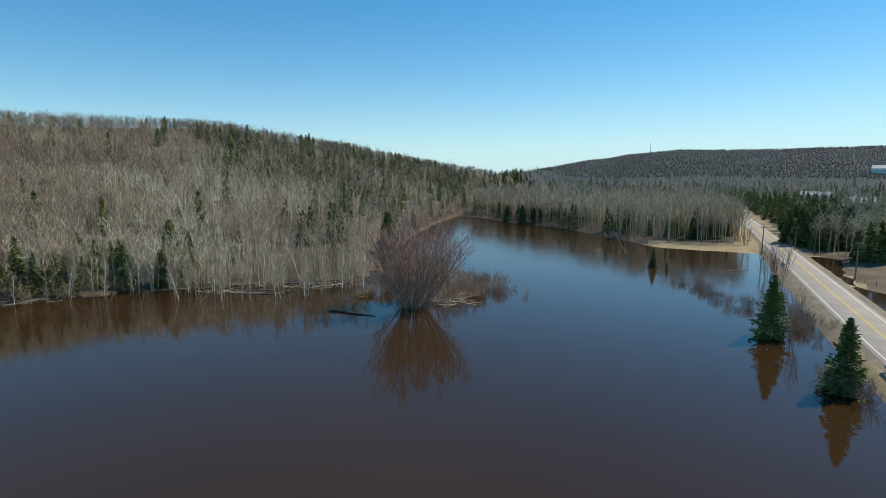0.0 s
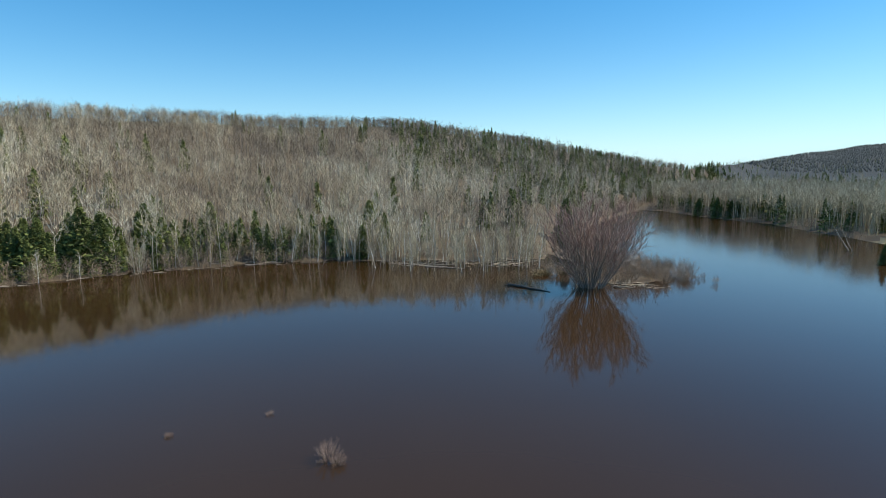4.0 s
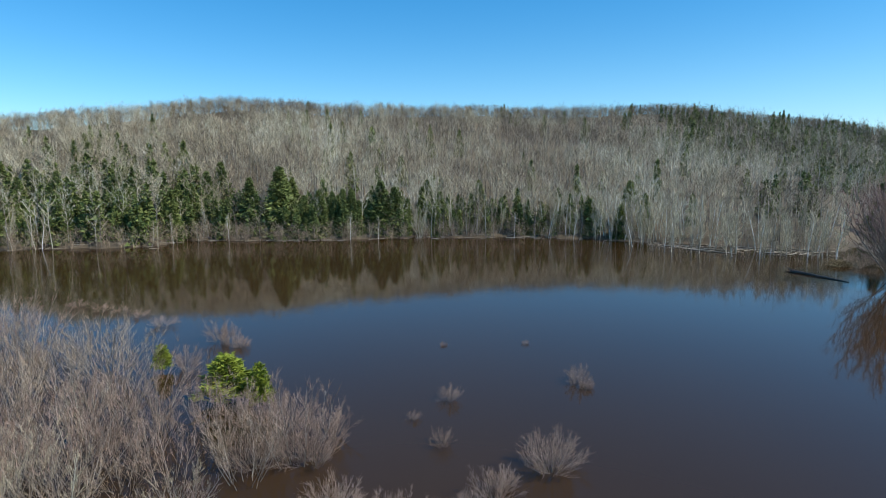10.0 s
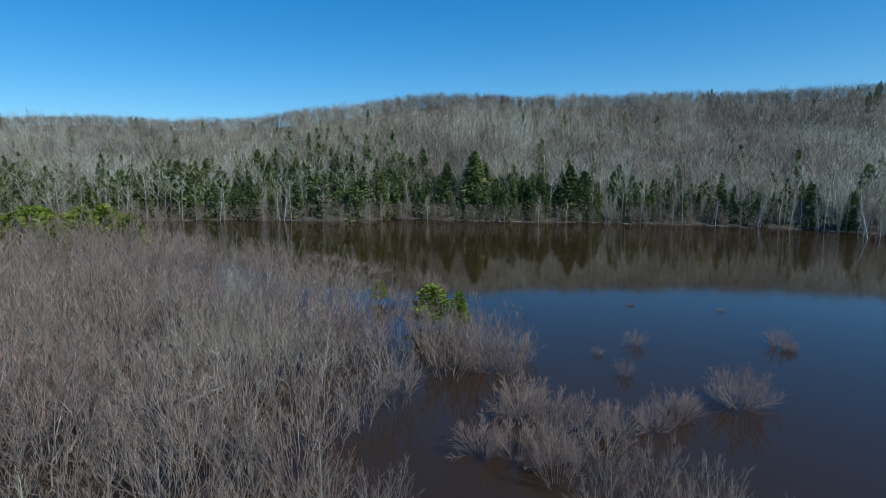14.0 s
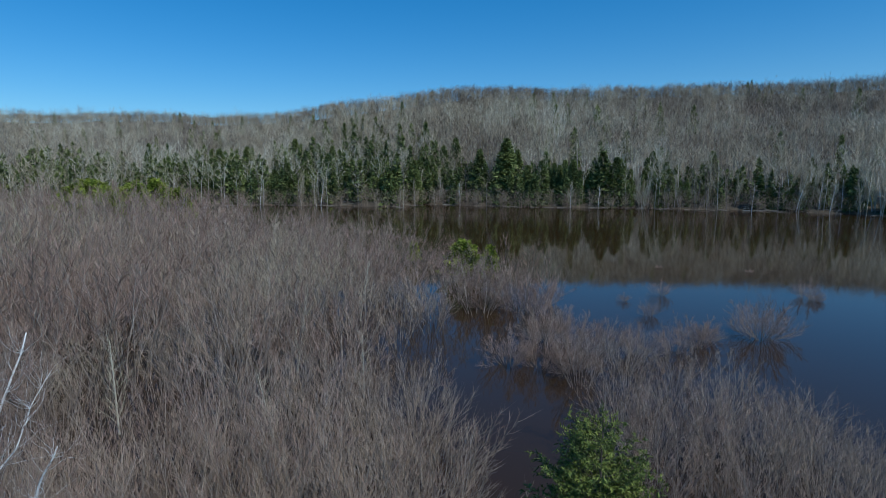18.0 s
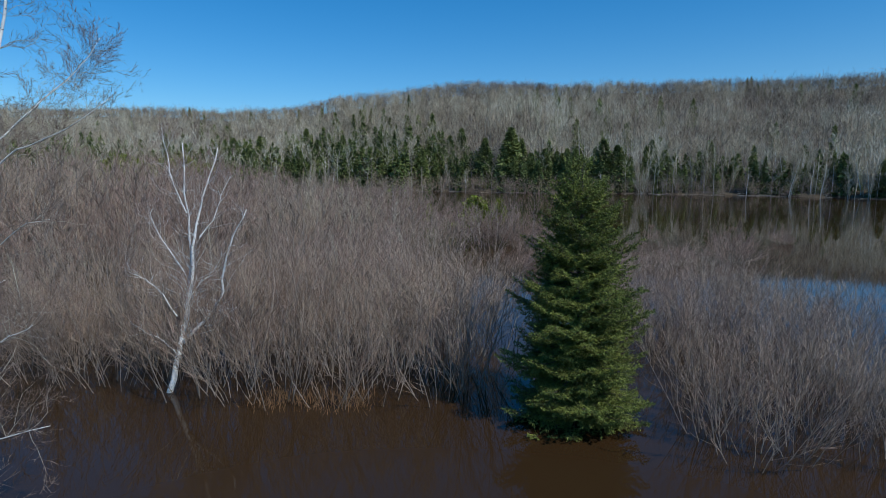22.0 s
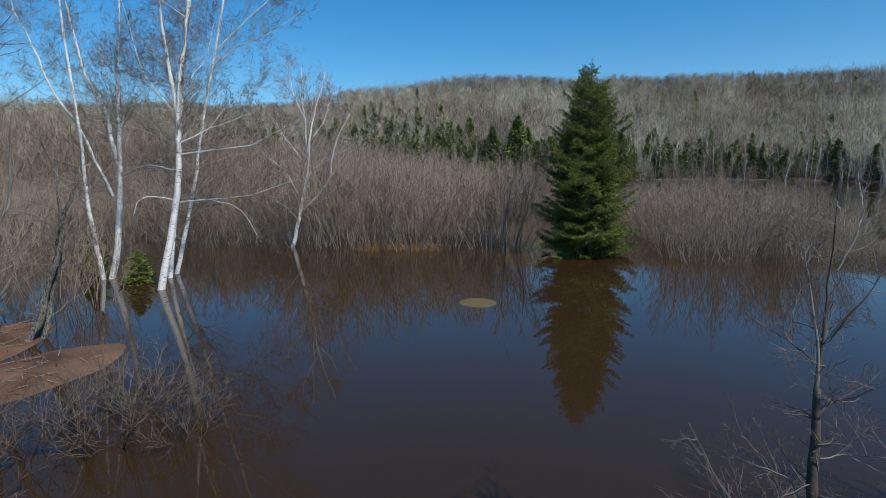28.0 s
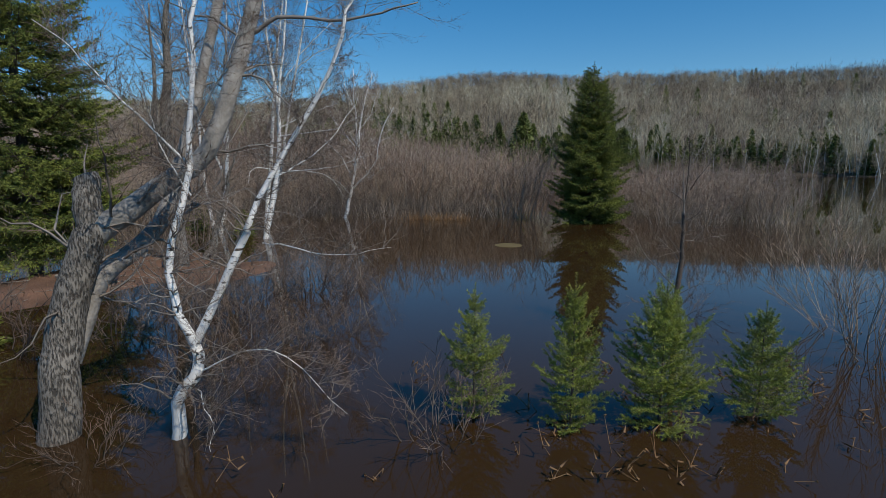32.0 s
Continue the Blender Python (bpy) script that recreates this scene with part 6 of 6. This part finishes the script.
def pole(x, y, h=9.0, turn=15):
    ob = thing("utility_pole", at(x, y, 0.4, turn), "weathered wooden utility pole beside the road", "utility pole", "utility poles")
    part("pole", sticks([((0, 0, 0), (0, 0, h), 0.14, 0.10)], 8), POLE_WOOD, ob, smooth=True)
    bm = bmesh.new()
    arm = part("crossarm", box(bm, 0, 0, h - 0.5, 1.8, 0.10, 0.12), POLE_WOOD, ob)
    for s in (-0.8, -0.4, 0.8):
        part("insulator", sticks([((s, 0, h - 0.44), (s, 0, h - 0.26), 0.05, 0.035)], 6), METAL, arm)
    return ob


POLES = [(75.3, 132.9, 7.6), (86.5, 141.0, 6.8), (79.2, 100.3, 7.5), (99.0, 212.0, 7.5), (68.0, 56.0, 8.0), (125.0, 262.0, 8.0)]
for x, y, h in POLES:
    pole(x, y, h)
segs = []
for (x0, y0, h0), (x1, y1, h1) in (((68.0, 56.0, 8.0), (79.2, 100.3, 7.5)), ((79.2, 100.3, 7.5), (86.5, 141.0, 6.8)), ((86.5, 141.0, 6.8), (125.0, 262.0, 8.0))):
    for off in (-0.8, 0.8):
        pts = [np.array([x0 + (x1 - x0) * t + off, y0 + (y1 - y0) * t, h0 + (h1 - h0) * t + 0.1 - 3.2 * t * (1 - t)]) for t in np.linspace(0, 1, 13)]
        segs.append([(pts[i], pts[i + 1], 0.02, 0.02) for i in range(12)])
for s in segs:
    tagged(new("power_line", mesh_from("power_line", *sticks(s), BARK_DARK)), "thin dark overhead power line between poles", "cable", "power lines")

# warning sign seen from behind
sign = thing("road_sign", at(67.2, 102.5, 0.9, -16), "diamond road sign seen from its grey back", "road sign")
part("post", sticks([((0, 0, 0), (0, 0, 2.1), 0.035, 0.035)], 6), METAL, sign)
bm = bmesh.new()
part("plate", box(bm, 0, -0.04, 0, 0.75, 0.012, 0.75, pose(0, 0, 1.9, 0, 45, 0)), METAL, sign)
rail = thing("guard_rail", at(52.2, 44.5, 1.0, -16), "grey steel guard rail end beside the road", "guard rail")
bm = bmesh.new()
part("beam", box(bm, 0, -4, 0.55, 0.08, 9, 0.30), METAL, rail)
for k in range(5):
    bm = bmesh.new()
    part("post", box(bm, 0.08, -8 + 2 * k, 0.25, 0.12, 0.16, 0.9), POLE_WOOD, rail)

# bushes and ditch scrub along the road
g = np.random.default_rng(1701)
first = None
lv = vase_kit(1702, 16, 40, 0.008, 10, 6, 0.0036, 0.0026, 0.16, 0.2, 0.08)
spots_r = [(78.8, 152.5, 6.0), (65.2, 98.5, 9.0), (64.0, 100.5, 7.5), (49.6, 58.8, 7.0)]
for n in range(54):
    t = g.random()
    spots_r.append((46.5 + 5.0 * t + g.normal() * 1.1, 98 - 34 * t + g.normal() * 1.4, g.uniform(0.9, 2.4)) if n < 34 else (53 + 3 * t + g.normal(), 60 + 12 * t + g.normal() * 2, g.uniform(1.0, 2.6)))
for n in range(14):
    spots_r.append((47.0 + g.normal() * 0.9, 42 + g.normal() * 2.0, g.uniform(1.2, 2.6)))
for n, (x, y, h) in enumerate(spots_r):
    m = at(x, y, max(float(ground(x, y)), 0) - 0.1, g.uniform(0, 360), h * (0.5 if h > 4 else 0.9), 2.0 if h > 4 else 1 / 0.9)
    if first is None:
        first = shrub_thing("roadside_bush", m, lv, "bare brown bush in the flooded roadside ditch", TWIG_BROWN, TWIG_PLUM, "roadside bushes")
    else:
        copy_thing(first, m @ Matrix.Diagonal([1 / s for s in first.scale] + [1]))

# fence posts beyond the road
for n in range(16):
    x, y = 79.0 + 0.6 * n - 0.02 * n * n, 104 - 2.6 * n
    f = thing("fence_post", at(x, y, max(float(ground(x, y)), 0.0) - 0.1), "short grey wooden fence post by flooded ground", "post", "fence posts")
    part("post", sticks([((0, 0, 0), (0, 0, 1.1), 0.07, 0.06)], 6), POLE_WOOD, f)


# far houses
def house(x, y, wide, deep, high, turn, label):
    z = float(ground(x, y))
    ob = thing("house", at(x, y, z, turn), label, "house", "far houses")
    bm = bmesh.new()
    part("wall", box(bm, 0, 0, high / 2, wide, deep, high), HOUSE_WHITE, ob)
    e = 0.4
    bm = bmesh.new()
    v = [bm.verts.new(c) for c in [(-wide / 2 - e, -deep / 2 - e, high), (wide / 2 + e, -deep / 2 - e, high), (wide / 2 + e, deep / 2 + e, high), (-wide / 2 - e, deep / 2 + e, high),
                                   (-wide / 2 - e, 0, high + deep * 0.3), (wide / 2 + e, 0, high + deep * 0.3)]]
    for f in ((0, 1, 5, 4), (2, 3, 4, 5), (0, 4, 3), (1, 2, 5), (3, 2, 1, 0)):
        bm.faces.new([v[i] for i in f])
    part("roof", bm, ROOF_GREY, ob)
    for k in range(3):
        bm = bmesh.new()
        part("window", box(bm, (k - 1) * wide * 0.3, -deep / 2 - 0.03, high * 0.55, 1.3, 0.08, 1.2), GLASS, ob)
    bm = bmesh.new()
    part("door", box(bm, wide * 0.42, -deep / 2 - 0.03, 1.05, 0.95, 0.08, 2.1), POLE_WOOD, ob)
    return ob


house(236, 448, 20, 9, 4.5, -25, "long white house with a grey roof among trees")
house(216, 352, 14, 9, 4.0, -30, "white house with a grey roof behind dark conifers")
house(226, 356, 8, 7, 3.5, -30, "small white shed with a grey roof behind dark conifers")
house(470, 775, 26, 14, 7.0, -25, "large white building on the far wooded slope")
mast = thing("radio_mast", at(347, 1583, float(ground(347, 1583))), "thin lattice radio mast on the distant mountain", "mast")
part("mast", sticks([((0, 0, 0), (0, 0, 34), 0.8, 0.4)], 4), METAL, mast)

# ---- plan units to metres ----
for ob in scene.objects:
    if ob.parent is None and ob.type in {"MESH", "EMPTY"}:
        ob.matrix_basis = Matrix.Scale(SCALE, 4) @ ob.matrix_basis
